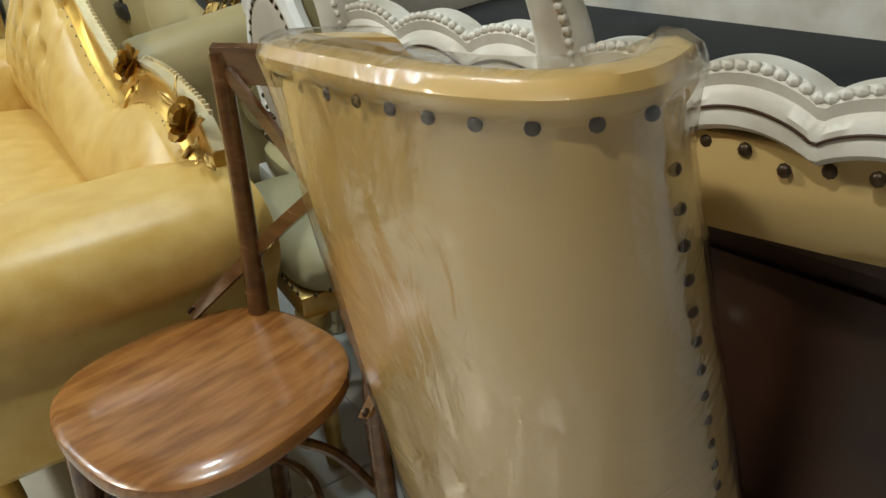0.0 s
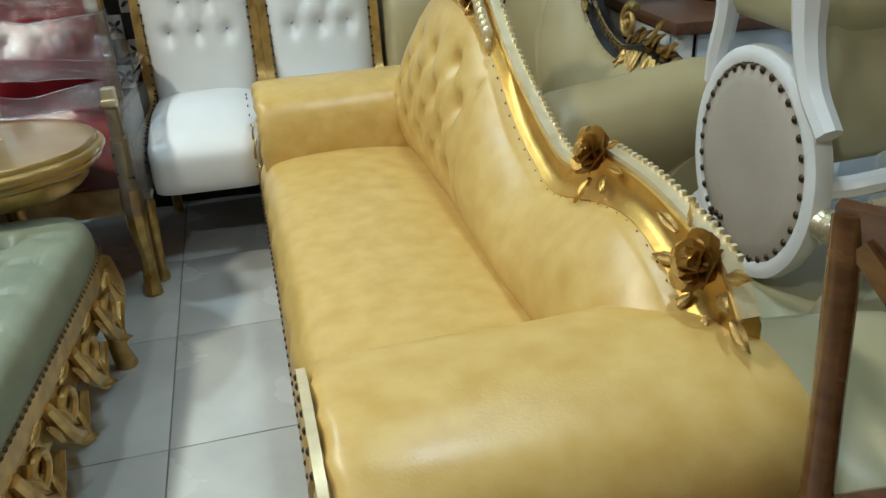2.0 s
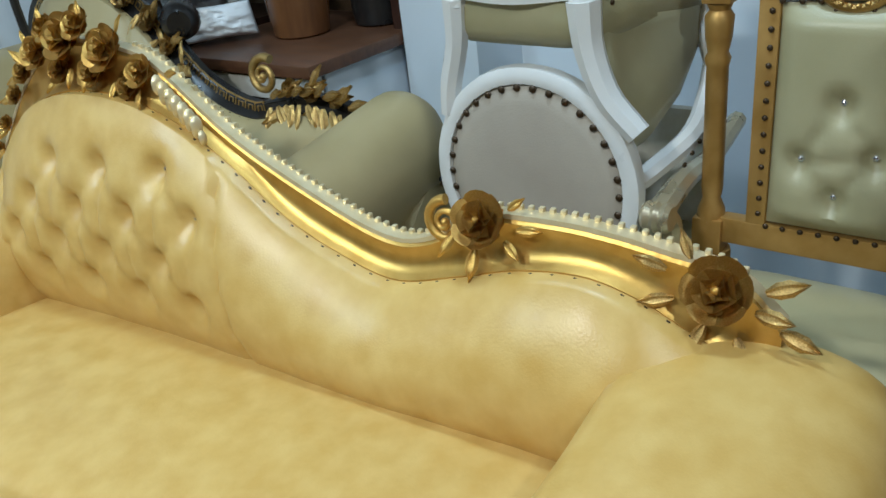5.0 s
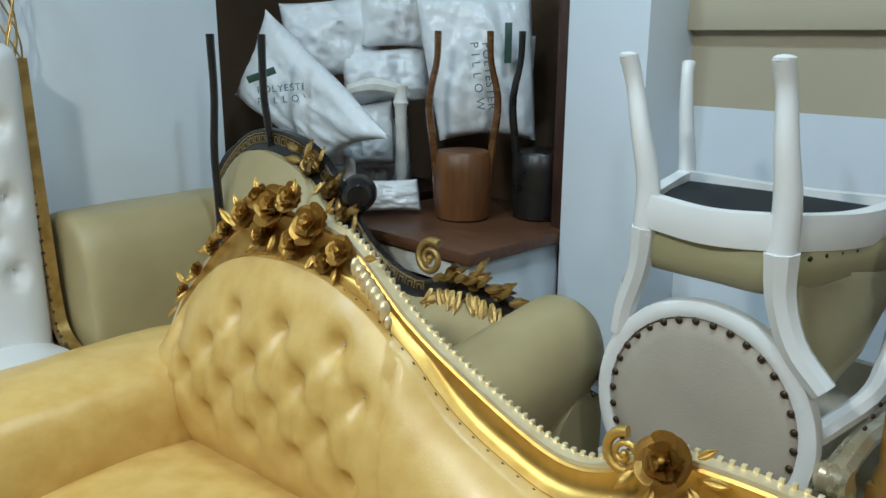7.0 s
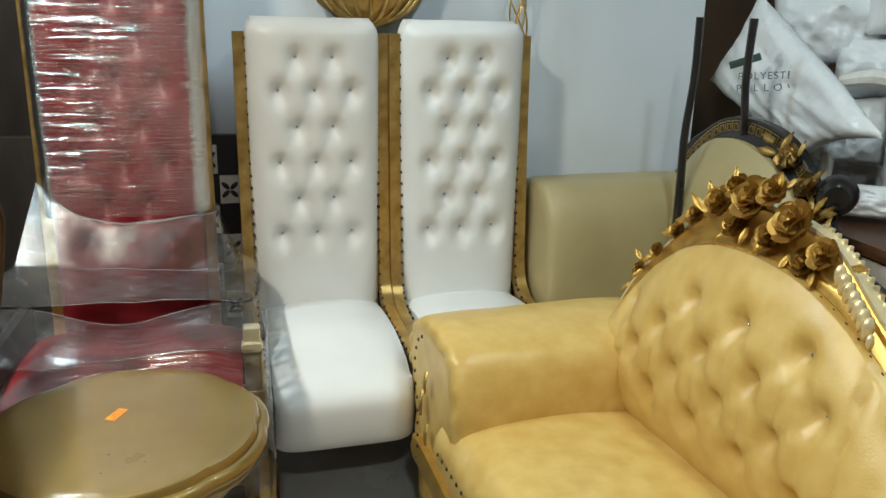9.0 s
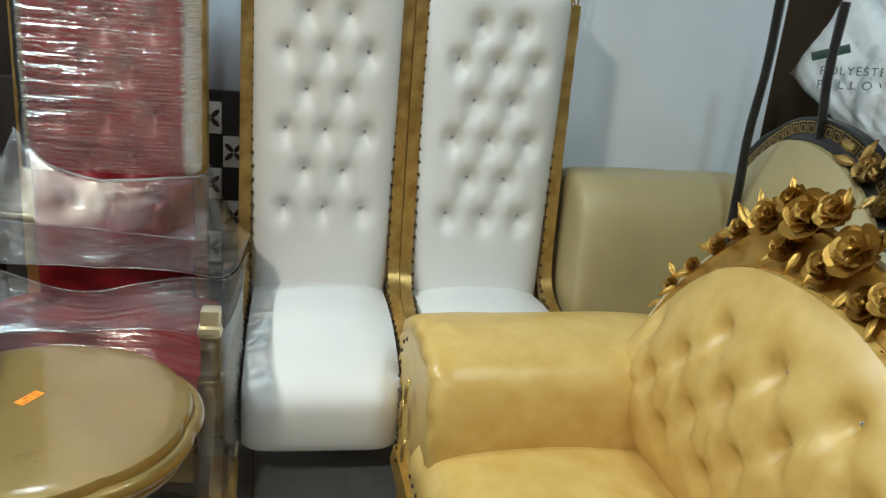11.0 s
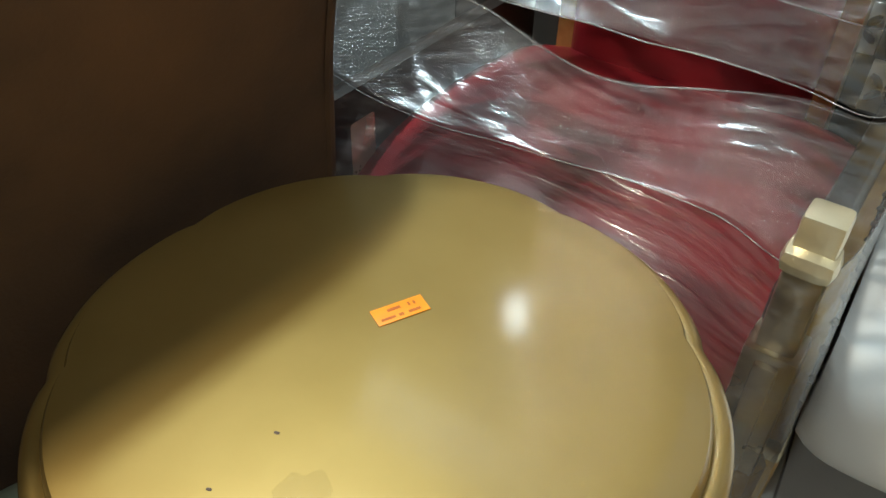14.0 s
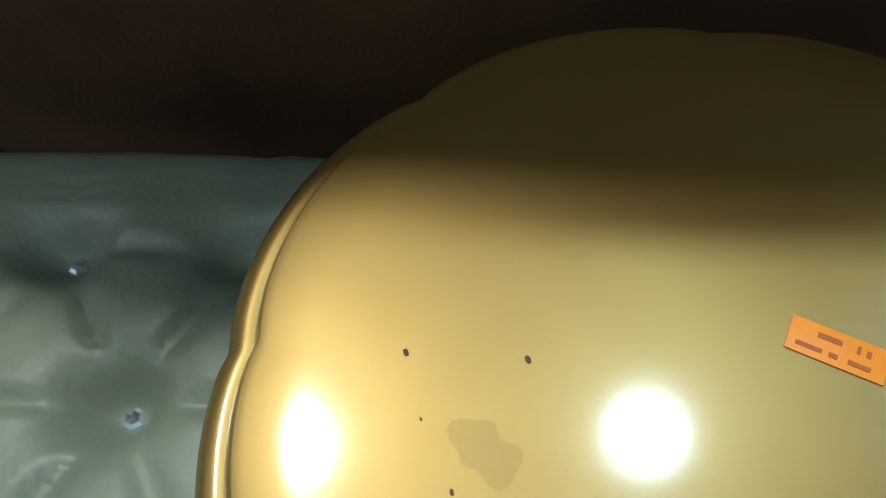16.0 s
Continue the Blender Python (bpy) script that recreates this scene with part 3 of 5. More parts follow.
# roses and leaves on the gilded rail
for l, z, r in ((1.30, 0.985, 0.050), (1.19, 0.965, 0.048), (1.40, 0.955, 0.040), (0.455, 0.745, 0.046), (0.125, 0.70, 0.048), (1.11, 0.93, 0.034), (1.25, 1.01, 0.036), (1.35, 1.0, 0.030), (1.245, 0.925, 0.036), (1.34, 0.925, 0.032), (1.15, 0.905, 0.030), (1.47, 0.915, 0.028), (1.53, 0.865, 0.024), (1.60, 0.80, 0.020), (1.665, 0.735, 0.020)):
    share("rose", ROSE, yellow, facing((0.515, l, z), (-0.85, 0, 0.5), r, l * 300))
for l, z, al, az, s in ((1.45, 0.93, 0.7, 0.5, 0.09), (1.48, 0.91, 1, -0.5, 0.10), (1.54, 0.86, 0.8, -0.3, 0.08), (1.60, 0.79, 0.8, -0.8, 0.08), (1.65, 0.74, 0.5, -1, 0.07), (1.66, 0.76, 0.9, 0.7, 0.06), (1.70, 0.69, 0.4, -1, 0.06),
                        (1.24, 1.02, 0.1, 1, 0.06), (1.36, 1.01, 0.4, 1, 0.06), (1.15, 1.0, -0.5, 1, 0.06), (1.25, 0.93, 0.2, -1, 0.08), (1.13, 0.90, -0.6, -0.8, 0.08), (1.36, 0.91, 0.5, -0.8, 0.07), (1.07, 0.905, -0.9, -0.4, 0.08), (1.05, 0.93, -1, 0.1, 0.07), (1.10, 0.87, -0.8, -1, 0.07), (1.43, 0.97, 0.6, 0.9, 0.06), (1.31, 0.93, 0, -1, 0.07), (1.19, 0.91, 0, -1, 0.07),
                        (0.40, 0.74, -1, 0.1, 0.07), (0.42, 0.72, -0.7, -0.6, 0.07), (0.47, 0.70, 0.1, -1, 0.09), (0.41, 0.77, -0.8, 0.7, 0.055), (0.50, 0.72, 0.4, -1, 0.08),
                        (0.19, 0.72, 1, 0.3, 0.07), (0.18, 0.68, 1, -0.3, 0.07), (0.16, 0.74, 0.5, 1, 0.06), (0.14, 0.65, 0.3, -1, 0.07), (0.08, 0.68, -1, -0.1, 0.08), (0.07, 0.71, -0.9, 0.4, 0.08), (0.05, 0.66, -1, -0.4, 0.08), (0.10, 0.64, -0.4, -1, 0.07)):
    leaf_at(yellow, (0.512, l, z), (-0.8, 0.22 * math.sin(l * 90), 0.4), (0, al, az), s * (0.55 if l > 0.3 else 0.65), LEAF if l > 0.3 else LEAF_OLD)
share("scroll", SCROLL, yellow, facing((0.53, 0.525, 0.728), (-1, 0, 0.1), 0.034, 90))
bm = bmesh.new()
for k in range(7):
    ball((0.500, 1.06 - 0.012 * k, 0.915 - 0.011 * k), 0.0125, 8, bm, (1, 0.6, 1.5))
    ball((0.498, 1.05 - 0.012 * k, 0.895 - 0.011 * k), 0.009, 8, bm, (1, 0.6, 1.5))
tagged(part("bead_spray", bm, GOLD_PALE, yellow), kind="stuff")

GN = [(0.02, 0.56), (0.12, 0.60), (0.22, 0.65), (0.32, 0.685), (0.42, 0.69), (0.52, 0.675), (0.60, 0.665), (0.70, 0.69), (0.78, 0.74), (0.88, 0.83), (0.95, 0.90), (1.04, 0.955), (1.16, 0.985), (1.27, 0.975), (1.36, 0.92), (1.44, 0.83), (1.50, 0.74)]
GT = [(0.0, 0.60), (0.12, 0.63), (0.22, 0.68), (0.30, 0.715), (0.40, 0.73), (0.52, 0.715), (0.60, 0.70), (0.70, 0.73), (0.79, 0.79), (0.88, 0.90), (0.95, 0.975), (1.04, 1.025), (1.16, 1.045), (1.28, 1.035), (1.38, 0.985), (1.46, 0.93), (1.53, 0.83)]
grey, g_n, g_t = chaise("chaise_longue", pose(1.42, 1.20, 0, 0, 0, 4), "olive leatherette chaise longue with a black and gold key-pattern rail", OLIVE, BLACK, GN, GT, 1.52, 0.54, ((1, 0.105, 0.700, 0.13, False, 0.62, 0.07), (-1, 1.56, 0.83, 0.0, False, 1.0, 0.0)), [], None, 0.93)
# key pattern on its rail
bm = bmesh.new()
for c, s in (((0, 0.0135, 0), (0.026, 0.003, 0.005)), ((-0.0115, 0, 0), (0.003, 0.03, 0.005)), ((0.0115, 0.004, 0), (0.003, 0.02, 0.005)), ((0.004, -0.005, 0), (0.016, 0.003, 0.005)), ((-0.003, 0.001, 0), (0.003, 0.013, 0.005)), ((0.006, -0.0135, 0), (0.03, 0.003, 0.005))):
    box(c, s, 0, bm)
KEY = data("key_motif", bm, GOLD_OLD, 30)
mid = [Vector((0.53, l, (g_n(l) + g_t(l)) / 2 + 0.006)) for l in np.linspace(0.56, 1.52, 100)]
for p, t in even(mid, 0.033):
    z = Vector((-1, 0, 0.12)).normalized()
    x = (t - z * t.dot(z)).normalized()
    share("key_motif", KEY, grey, Matrix.Translation(p) @ Matrix((x, z.cross(x), z)).transposed().to_4x4())
for l, z, r in ((0.98, 0.965, 0.042), (0.90, 0.905, 0.038), (0.85, 0.84, 0.034), (0.45, 0.748, 0.026), (0.38, 0.742, 0.028), (0.31, 0.728, 0.024)):
    share("rose", ROSE_OLD, grey, facing((0.52, l, z), (-0.85, 0, 0.45), r, l * 300))
for l, z, al, az, s in ((1.04, 1.0, 1, 0.3, 0.08), (1.02, 0.95, 0.6, -0.6, 0.07), (0.94, 0.98, -0.1, 1, 0.06), (0.88, 0.93, -0.7, 0.7, 0.06), (0.94, 0.90, 0.4, -1, 0.06), (0.86, 0.79, -0.2, -1, 0.07), (0.82, 0.85, -0.9, 0.3, 0.06), (0.80, 0.79, -0.8, -0.6, 0.07),
                        (0.46, 0.70, 0.8, -0.6, 0.08), (0.40, 0.70, 0.2, -1, 0.07), (0.36, 0.68, 0, -1, 0.07), (0.30, 0.67, -0.4, -1, 0.07), (0.27, 0.68, -1, -0.4, 0.07), (0.38, 0.76, -0.4, 0.7, 0.06), (0.31, 0.735, -0.8, 0.5, 0.06)):
    leaf_at(grey, (0.51, l, z), (-0.85, 0.1 * math.sin(l * 50), 0.45), (0, al, az), s * (0.7 if l > 0.6 else 1.0), LEAF_OLD)
for k in range(11):
    l = 0.27 + 0.024 * k
    z = g_t(l)
    leaf_at(grey, (0.505, l, z + 0.012), (-0.8, 0.3 * math.sin(k * 2.1), 0.5), (0, -0.7 + 0.5 * math.sin(k * 1.7), 0.25), 0.060, LEAF_OLD)
    leaf_at(grey, (0.498, l, z - 0.012), (-0.9, 0.3 * math.sin(k * 1.3), 0.3), (0, -0.5 + 0.4 * math.cos(k * 1.9), -1), 0.065, LEAF_OLD)
for k in range(14):
    l = 0.79 + 0.018 * k
    z = (g_n(l) + g_t(l)) / 2
    leaf_at(grey, (0.508, l, z + 0.012 * math.sin(k * 2.3)), (-0.85, 0.35 * math.sin(k * 1.9), 0.4), (0, math.cos(k * 1.4), math.sin(k * 2.2) + 0.3), 0.058, LEAF_OLD)
share("scroll", SCROLL_OLD, grey, facing((0.52, 0.53, 0.775), (-1, 0, 0.1), 0.046, 60))


# ---- white throne chairs ----
def throne(m):
    root = thing("throne_chair", m, "white buttoned leather high-back chair with fluted antique gold posts", "chair", "white throne chairs")
    w = 0.181
    bt = []
    for j, z in enumerate((0.695, 0.797, 0.90, 1.0, 1.10, 1.19)):
        bt += [(x, z) for x in ((-0.1, 0, 0.1) if j % 2 == 0 else (-0.05, 0.05))]
    lk = neighbours(bt, 0.14)
    rows = []
    for k in range(60):
        z = 0.43 + 0.865 * k / 59
        row = []
        for i in range(41):
            u = i / 40 * 2 - 1
            e = 1 - abs(u) ** 6
            te = 1 - max(0, (z - 1.24) / 0.055) ** 3
            y = -0.012 - 0.04 * e * max(0, te) + 0.036 * tuft(u * w, z, bt, 0.025, lk)
            wz = w * (1 - 0.09 * max(0, (z - 1.235) / 0.06) ** 3)
            row.append(Vector((u * wz, y, z - 0.012 * abs(u) ** 4 * max(0, (z - 1.2) / 0.1))))
        rows.append(row + [Vector((wz, 0.05, z)), Vector((-wz, 0.05, z))])
    part("backrest", skin(rows), WHITE_L, root)
    for x, z in bt:
        share("button", GEM, root, facing((x, -0.017, z), (0, -1, 0.2)))
    sec = [(0.02, 0.28), (0.02, 0.47), (-0.05, 0.495), (-0.18, 0.51), (-0.34, 0.505), (-0.46, 0.475), (-0.535, 0.42), (-0.545, 0.36), (-0.53, 0.285), (-0.50, 0.275)]
    sec = [(p.x, p.y) for p in spline([(*s, 0) for s in sec], 36)]
    rings = []
    for k in range(25):
        u = k / 24 * 2 - 1
        sq = 1 - abs(u) ** 8 * 0.06
        rings.append([Vector((u * 0.172, y * (1 if y > -0.3 else sq), 0.28 + (z - 0.28) * (1 - 0.13 * abs(u) ** 3 * (1 if z > 0.45 else 0.3)))) for y, z in sec])
    part("seat", skin(rings), WHITE_L, root)
    for sx in (-1, 1):
        x = sx * 0.198
        path = spline([(x, 0.03, 1.255), (x, 0.02, 1.0), (x, 0.0, 0.72), (x, -0.015, 0.56), (x, -0.05, 0.49), (x, -0.14, 0.452), (x, -0.3, 0.445), (x, -0.44, 0.43), (x, -0.525, 0.38), (x, -0.545, 0.32)], 44)
        post = part("post", bar(path, [(-0.0155, -0.02), (-0.0155, 0.020), (-0.011, 0.025), (-0.008, 0.022), (-0.006, 0.008), (-0.004, 0.022), (0, 0.026), (0.004, 0.022), (0.006, 0.008), (0.008, 0.022), (0.011, 0.025), (0.0155, 0.020), (0.0155, -0.02)], (1, 0, 0)), GOLD_OLD, root, "fluted antique gold post")
        edge = [p + Vector((-sx * 0.0175, -0.023 if p.z > 0.5 else -0.004, 0.0 if p.z > 0.5 else 0.02)) for p in path]
        nails([p for p, _ in even(edge, 0.034)], (-sx * 0.4, -0.8, 0.5), root)
        part("cap", box((x, -0.545, 0.305), (0.045, 0.05, 0.022), 0.006), SILVER, root)
        part("leg", lathe([(0.012, 0.0), (0.02, 0.004), (0.022, 0.02), (0.014, 0.04), (0.02, 0.16), (0.024, 0.27), (0.02, 0.296)], 12, None, (x, -0.545, 0)), GOLD_OLD, root)
        part("leg", tube([(x, 0.05, 0.45), (x, 0.055, 0.25), (x, 0.07, 0.0)], 0.02, 8), GOLD_OLD, root)
        part("seat_rail", bar([(x, 0.03, 0.40), (x, -0.53, 0.335)], [(-0.01, -0.03), (-0.01, 0.05), (0.01, 0.05), (0.01, -0.03)], (1, 0, 0)), GOLD_OLD, root)
    part("back_panel", box((0, 0.06, 0.85), (0.36, 0.02, 0.78), 0.004), DUST, root)
    return root


white1 = throne(pose(0.657, 2.67, 0, 0, 0, 2.5))
white2 = copy_thing(white1, pose(1.085, 2.675, 0, 0, 0, 2.5))


# ---- red wrapped throne ----
red = thing("throne_chair", pose(0.165, 2.55, 0), "red buttoned high-back armchair with gold frame, wrapped in clear stretch film", "chair")
rb = [(x, z) for j, z in enumerate(np.arange(0.72, 1.66, 0.105)) for x in ((-0.1, 0, 0.1) if j % 2 == 0 else (-0.05, 0.05))]
rl = neighbours(rb, 0.15)
rows = []
for k in range(60):
    z = 0.44 + 1.26 * k / 59
    row = []
    for i in range(37):
        u = i / 36 * 2 - 1
        row.append(Vector((u * 0.185, -0.012 - 0.045 * (1 - abs(u) ** 6) + 0.034 * tuft(u * 0.185, z, rb, 0.026, rl), z)))
    rows.append(row + [Vector((0.185, 0.06, z)), Vector((-0.185, 0.06, z))])
part("backrest", skin(rows), RED_L, red)
for x, z in rb:
    share("button", GEM, red, facing((x, -0.02, z), (0, -1, 0.2)))
sec = [(0.02, 0.30), (0.02, 0.46), (-0.15, 0.50), (-0.35, 0.495), (-0.47, 0.45), (-0.50, 0.38), (-0.48, 0.30)]
sec = [(p.x, p.y) for p in spline([(*s, 0) for s in sec], 26)]
part("seat", skin([[Vector((u * 0.275, y, z - 0.03 * abs(u) ** 4)) for y, z in sec] for u in np.linspace(-1, 1, 15)]), RED_L, red)
for sx in (-1, 1):
    part("post", bar([(sx * 0.2, 0.03, 1.72), (sx * 0.2, 0.01, 0.4)], [(-0.014, -0.02), (-0.014, 0.02), (0.014, 0.02), (0.014, -0.02)], (1, 0, 0)), GOLD_OLD, red)
    x = sx * 0.298 if sx > 0 else -0.283
    fy0 = -0.515 if sx > 0 else -0.44
    up = 0.03 if sx < 0 else 0.0
    part("arm_panel", box((x * 0.97, -0.25, 0.43), (0.03, 0.50, 0.26), 0.012), PANEL, red, "dark side panel under the film")
    if sx > 0:
        part("arm_post", box((x, fy0, 0.585), (0.036, 0.036, 0.15), 0.006), SILVER, red)
        part("arm_knob", box((x, fy0 - 0.01, 0.618), (0.046, 0.040, 0.024), 0.011), SILVER, red)
    bm = box((x, fy0, 0.43), (0.05, 0.05, 0.17), 0.006)
    part("arm_support", box((x, fy0 - 0.027, 0.43), (0.022, 0.012, 0.15), 0.005, bm), SILVER, red)
    part("leg", tube(spline([(x, fy0, 0.35), (x, fy0 - 0.015, 0.25), (x, fy0 + 0.015, 0.12), (x, fy0, 0.04), (x, fy0 - 0.01, 0.0)], 12), [0.034, 0.032, 0.02, 0.024, 0.03], 8), GOLD_OLD, red)
    part("leg", tube([(sx * 0.2, 0.03, 0.4), (sx * 0.2, 0.05, 0.0)], 0.022, 8), GOLD_OLD, red)
part("seat_rail", box((0, -0.49, 0.31), (0.55, 0.035, 0.09), 0.008), GOLD_OLD, red)
rings = []
for z in np.linspace(1.75, 0.80, 300):
    row = []
    for i in range(61):
        x = -0.206 + 0.412 * i / 60
        slack = max(0.2, 0.65 + 1.6 * noise.noise((x * 5, z * 4.5, 11)))
        y = -0.074 - 0.006 * noise.noise((x * 5, z * 11, 0)) - slack * (0.0042 * noise.noise((x * 7, (z - 0.25 * x * noise.noise((z * 4, 0, 7))) * 58, 3)) + 0.0016 * noise.noise((x * 16, z * 150, 5)))
        row.append(Vector((x, y + 0.07 * max(0, (abs(x) - 0.165) / 0.041) ** 2, z)))
    rings.append(row)
part("back_wrap", skin(rings, closed=False), FILM_TIGHT, red, "tight clear film")


def wrap_sheet(rows_in, amp, name):
    """A draped film between lines of points."""
    rings = []
    for k in range(len(rows_in) - 1):
        a, b = spline(rows_in[k], 100), spline(rows_in[k + 1], 100)
        steps = max(12, int((a[50] - b[50]).length / 0.0026))
        for j in range(steps):
            f = j / steps
            row = []
            for p, q in zip(a, b):
                o = p.lerp(q, f)
                run = o.z - o.y
                crease = amp * noise.noise((o.x * 9, run * 9, 2 + k)) + 0.0045 * noise.noise((o.x * 4.5, run * 60, 9 + k)) + 0.0007 * noise.noise((o.x * 6, run * 120, 4))
                row.append(o + Vector((0, -0.75, 0.6)) * crease * min(1, f * 6 + 0.15, (1 - f) * 6 + 0.15))
            rings.append(row)
    rings.append(spline(rows_in[-1], 100))
    return part(name, skin(rings, closed=False), FILM, red, "loose milky film with stretched creases")


W0 = [(-0.21, -0.03, 0.885), (-0.12, -0.09, 0.82), (0.0, -0.10, 0.79), (0.12, -0.09, 0.80), (0.21, -0.05, 0.80), (0.215, 0.05, 0.80)]
W1 = [(-0.245, -0.17, 0.715), (-0.1, -0.17, 0.70), (0.0, -0.155, 0.69), (0.12, -0.13, 0.672), (0.25, -0.09, 0.655), (0.27, 0.05, 0.66)]
W2 = [(-0.272, -0.43, 0.71), (-0.175, -0.33, 0.667), (0.0, -0.29, 0.652), (0.2, -0.26, 0.637), (0.30, -0.25, 0.63), (0.32, -0.02, 0.65)]
W3 = [(-0.272, -0.45, 0.70), (-0.175, -0.335, 0.660), (0.0, -0.315, 0.605), (0.2, -0.275, 0.628), (0.30, -0.26, 0.625), (0.325, -0.1, 0.63)]
W4 = [(-0.272, -0.52, 0.63), (-0.15, -0.49, 0.585), (0.04, -0.47, 0.585), (0.2, -0.48, 0.60), (0.315, -0.53, 0.615), (0.335, -0.3, 0.62)]
W5 = [(-0.272, -0.56, 0.47), (-0.15, -0.56, 0.46), (0.0, -0.56, 0.45), (0.16, -0.56, 0.45), (0.322, -0.56, 0.45), (0.335, -0.3, 0.45)]
W6 = [(-0.272, -0.555, 0.30), (-0.15, -0.555, 0.29), (0.0, -0.555, 0.29), (0.16, -0.555, 0.29), (0.322, -0.555, 0.28), (0.335, -0.3, 0.3)]
wrap_sheet([W0, W1, W2], 0.010, "upper_wrap")
wrap_sheet([W3, W4, W5, W6], 0.012, "lower_wrap")
for line, r in ((W0, 0.003), (W1, 0.0010), (W2, 0.0009), (W3, 0.0009), (W4, 0.0006)):
    part("wrap_fold", tube([p + Vector((0, -0.004, 0.004 * noise.noise((p.x * 14, p.z * 9, 1)))) for p in spline(line, 40)], [r * 0.5, r, r * 1.4, r * 0.8, r], 6), FILM_EDGE, red, "gathered edge of the film")


# ---- round gold table ----
table = thing("side_table", pose(0.236, 1.748, 0), "round antique gold side table with a scalloped moulded rim", "table")
lobes = lambda a: 1 + 0.04 * (abs(math.sin(4 * a + 0.35)) ** 0.45 - 0.75)
part("tabletop", lathe([(0.001, 0.602), (0.1, 0.602), (0.200, 0.602), (0.228, 0.602), (0.2325, 0.6012), (0.2355, 0.597), (0.2365, 0.591), (0.2375, 0.588), (0.242, 0.5895), (0.247, 0.5885), (0.252, 0.584), (0.2545, 0.576), (0.253, 0.568), (0.247, 0.562), (0.241, 0.561), (0.2425, 0.553), (0.240, 0.545), (0.230, 0.539), (0.205, 0.537), (0.001, 0.537)], 160, wave=lobes), GOLD_TABLE, table)
for x, y, r in ((-0.012, -0.158, 0.0024), (-0.009, -0.102, 0.0026), (0.052, -0.136, 0.0018), (0.02, -0.15, 0.0012)):
    part("speck", lathe([(r * 0.7, 0.6021), (r * 0.5, 0.6024), (r * 0.1, 0.6025)], 8, None, (x, y, 0), lambda a: 1 + 0.35 * math.sin(a * 2 + 1)), DARKWOOD, table)
part("stain", lathe([(0.014, 0.6022), (0.009, 0.6024), (0.001, 0.6024)], 24, None, (0.034, -0.122, 0), lambda a: 1 + 0.3 * math.sin(a * 2) + 0.15 * math.sin(a * 5)), STAIN, table, "faint dried stain")
part("apron", lathe([(0.19, 0.542), (0.205, 0.53), (0.20, 0.50), (0.185, 0.485), (0.16, 0.485)], 48), GOLD_OLD, table)
part("pedestal", lathe([(0.06, 0.545), (0.05, 0.50), (0.026, 0.45), (0.022, 0.36), (0.04, 0.30), (0.045, 0.24), (0.028, 0.18), (0.034, 0.12), (0.02, 0.08)], 20), GOLD_OLD, table)
for a in (70, 190, 310):
    c, s = math.cos(radians(a)), math.sin(radians(a))
    part("foot", tube(spline([(0.02 * c, 0.02 * s, 0.17), (0.09 * c, 0.09 * s, 0.16), (0.15 * c, 0.15 * s, 0.08), (0.19 * c, 0.19 * s, 0.025), (0.225 * c, 0.225 * s, 0.018)], 14), [0.026, 0.022, 0.018, 0.02, 0.017], 8), GOLD_OLD, table)
label_ob = thing("price_label", pose(0.2205, 1.787, 0.6022, 0, 0, 64), "small bright orange paper price label stuck on the table", "label")
part("paper", box((0, 0, 0.0004), (0.044, 0.0185, 0.0006), 0.0001), STICKER, label_ob)
for x0, y0, w, h in ((-0.004, 0.0035, 0.011, 0.0028), (0.009, 0.0035, 0.0016, 0.004), (0.0135, 0.003, 0.002, 0.0036), (-0.012, -0.0045, 0.012, 0.0022), (-0.001, -0.0045, 0.004, 0.0026), (0.0105, -0.0045, 0.010, 0.0024)):
    part("print_bar", box((x0, y0, 0.0009), (w, h, 0.0003), 0), STICKER_INK, label_ob)


# ---- tufted bench ----
bench = thing("upholstered_bench", pose(0.215, 1.10, 0), "sage leatherette buttoned bench, colour darkened for shadow, with a pierced antique gold carved apron", "bench")
HX, HY = 0.258, 0.555
cr = [(-0.142 + 0.119 * i, 0.229 + 0.138 * j + (0.069 if i == 1 else 0)) for i in range(3) for j in range(-5, 3)]
cr = [(x, y) for x, y in cr if abs(y) < 0.46]
cl2 = neighbours(cr, 0.15) + [((x, y), (-0.25 if x < 0 else 0.25, y - 0.012)) for x, y in cr if abs(x + 0.023) > 0.05]


def rim(a, f):
    """A rounded rectangle, as a share f of the bench's outline."""
    c, s = math.cos(a), math.sin(a)
    k = (abs(c) ** 7 + abs(s) ** 7) ** (-1 / 7)
    return HX * k * c * f, HY * k * s * f


rings = []
shape = [(1.0, 0.355), (1.012, 0.375), (1.008, 0.40), (0.985, 0.425), (0.95, 0.442), (0.90, 0.452), (0.84, 0.458)]
for f, z in shape + [(0.82 - 0.0125 * k, 0.459 + min(0.005, 0.0005 * k)) for k in range(65)]:
    ring = []
    for k in range(200):
        x, y = rim(2 * math.pi * k / 200, f)
        ring.append(Vector((x, y, z - 0.036 * tuft(x, y, cr, 0.027, cl2) * max(0, min(1, (1.0 - f) * 9)) + 0.003 * noise.noise((x * 11, y * 11, 4)))))
    rings.append(ring)
part("seat", skin(rings), BENCH_L, bench)
for x, y in cr:
    share("button", GEM, bench, facing((x, y, 0.430), (0, 0, 1), 1.5))
outline = [Vector((*rim(2 * math.pi * k / 200, 1.0), 0.352)) for k in range(201)]
part("seat_rail", skin([[Vector((*rim(2 * math.pi * k / 140, f), z)) for k in range(140)] for f, z in ((0.97, 0.30), (1.015, 0.30), (1.03, 0.315), (1.02, 0.335), (1.025, 0.352), (0.97, 0.354))]), GOLD_OLD, bench)
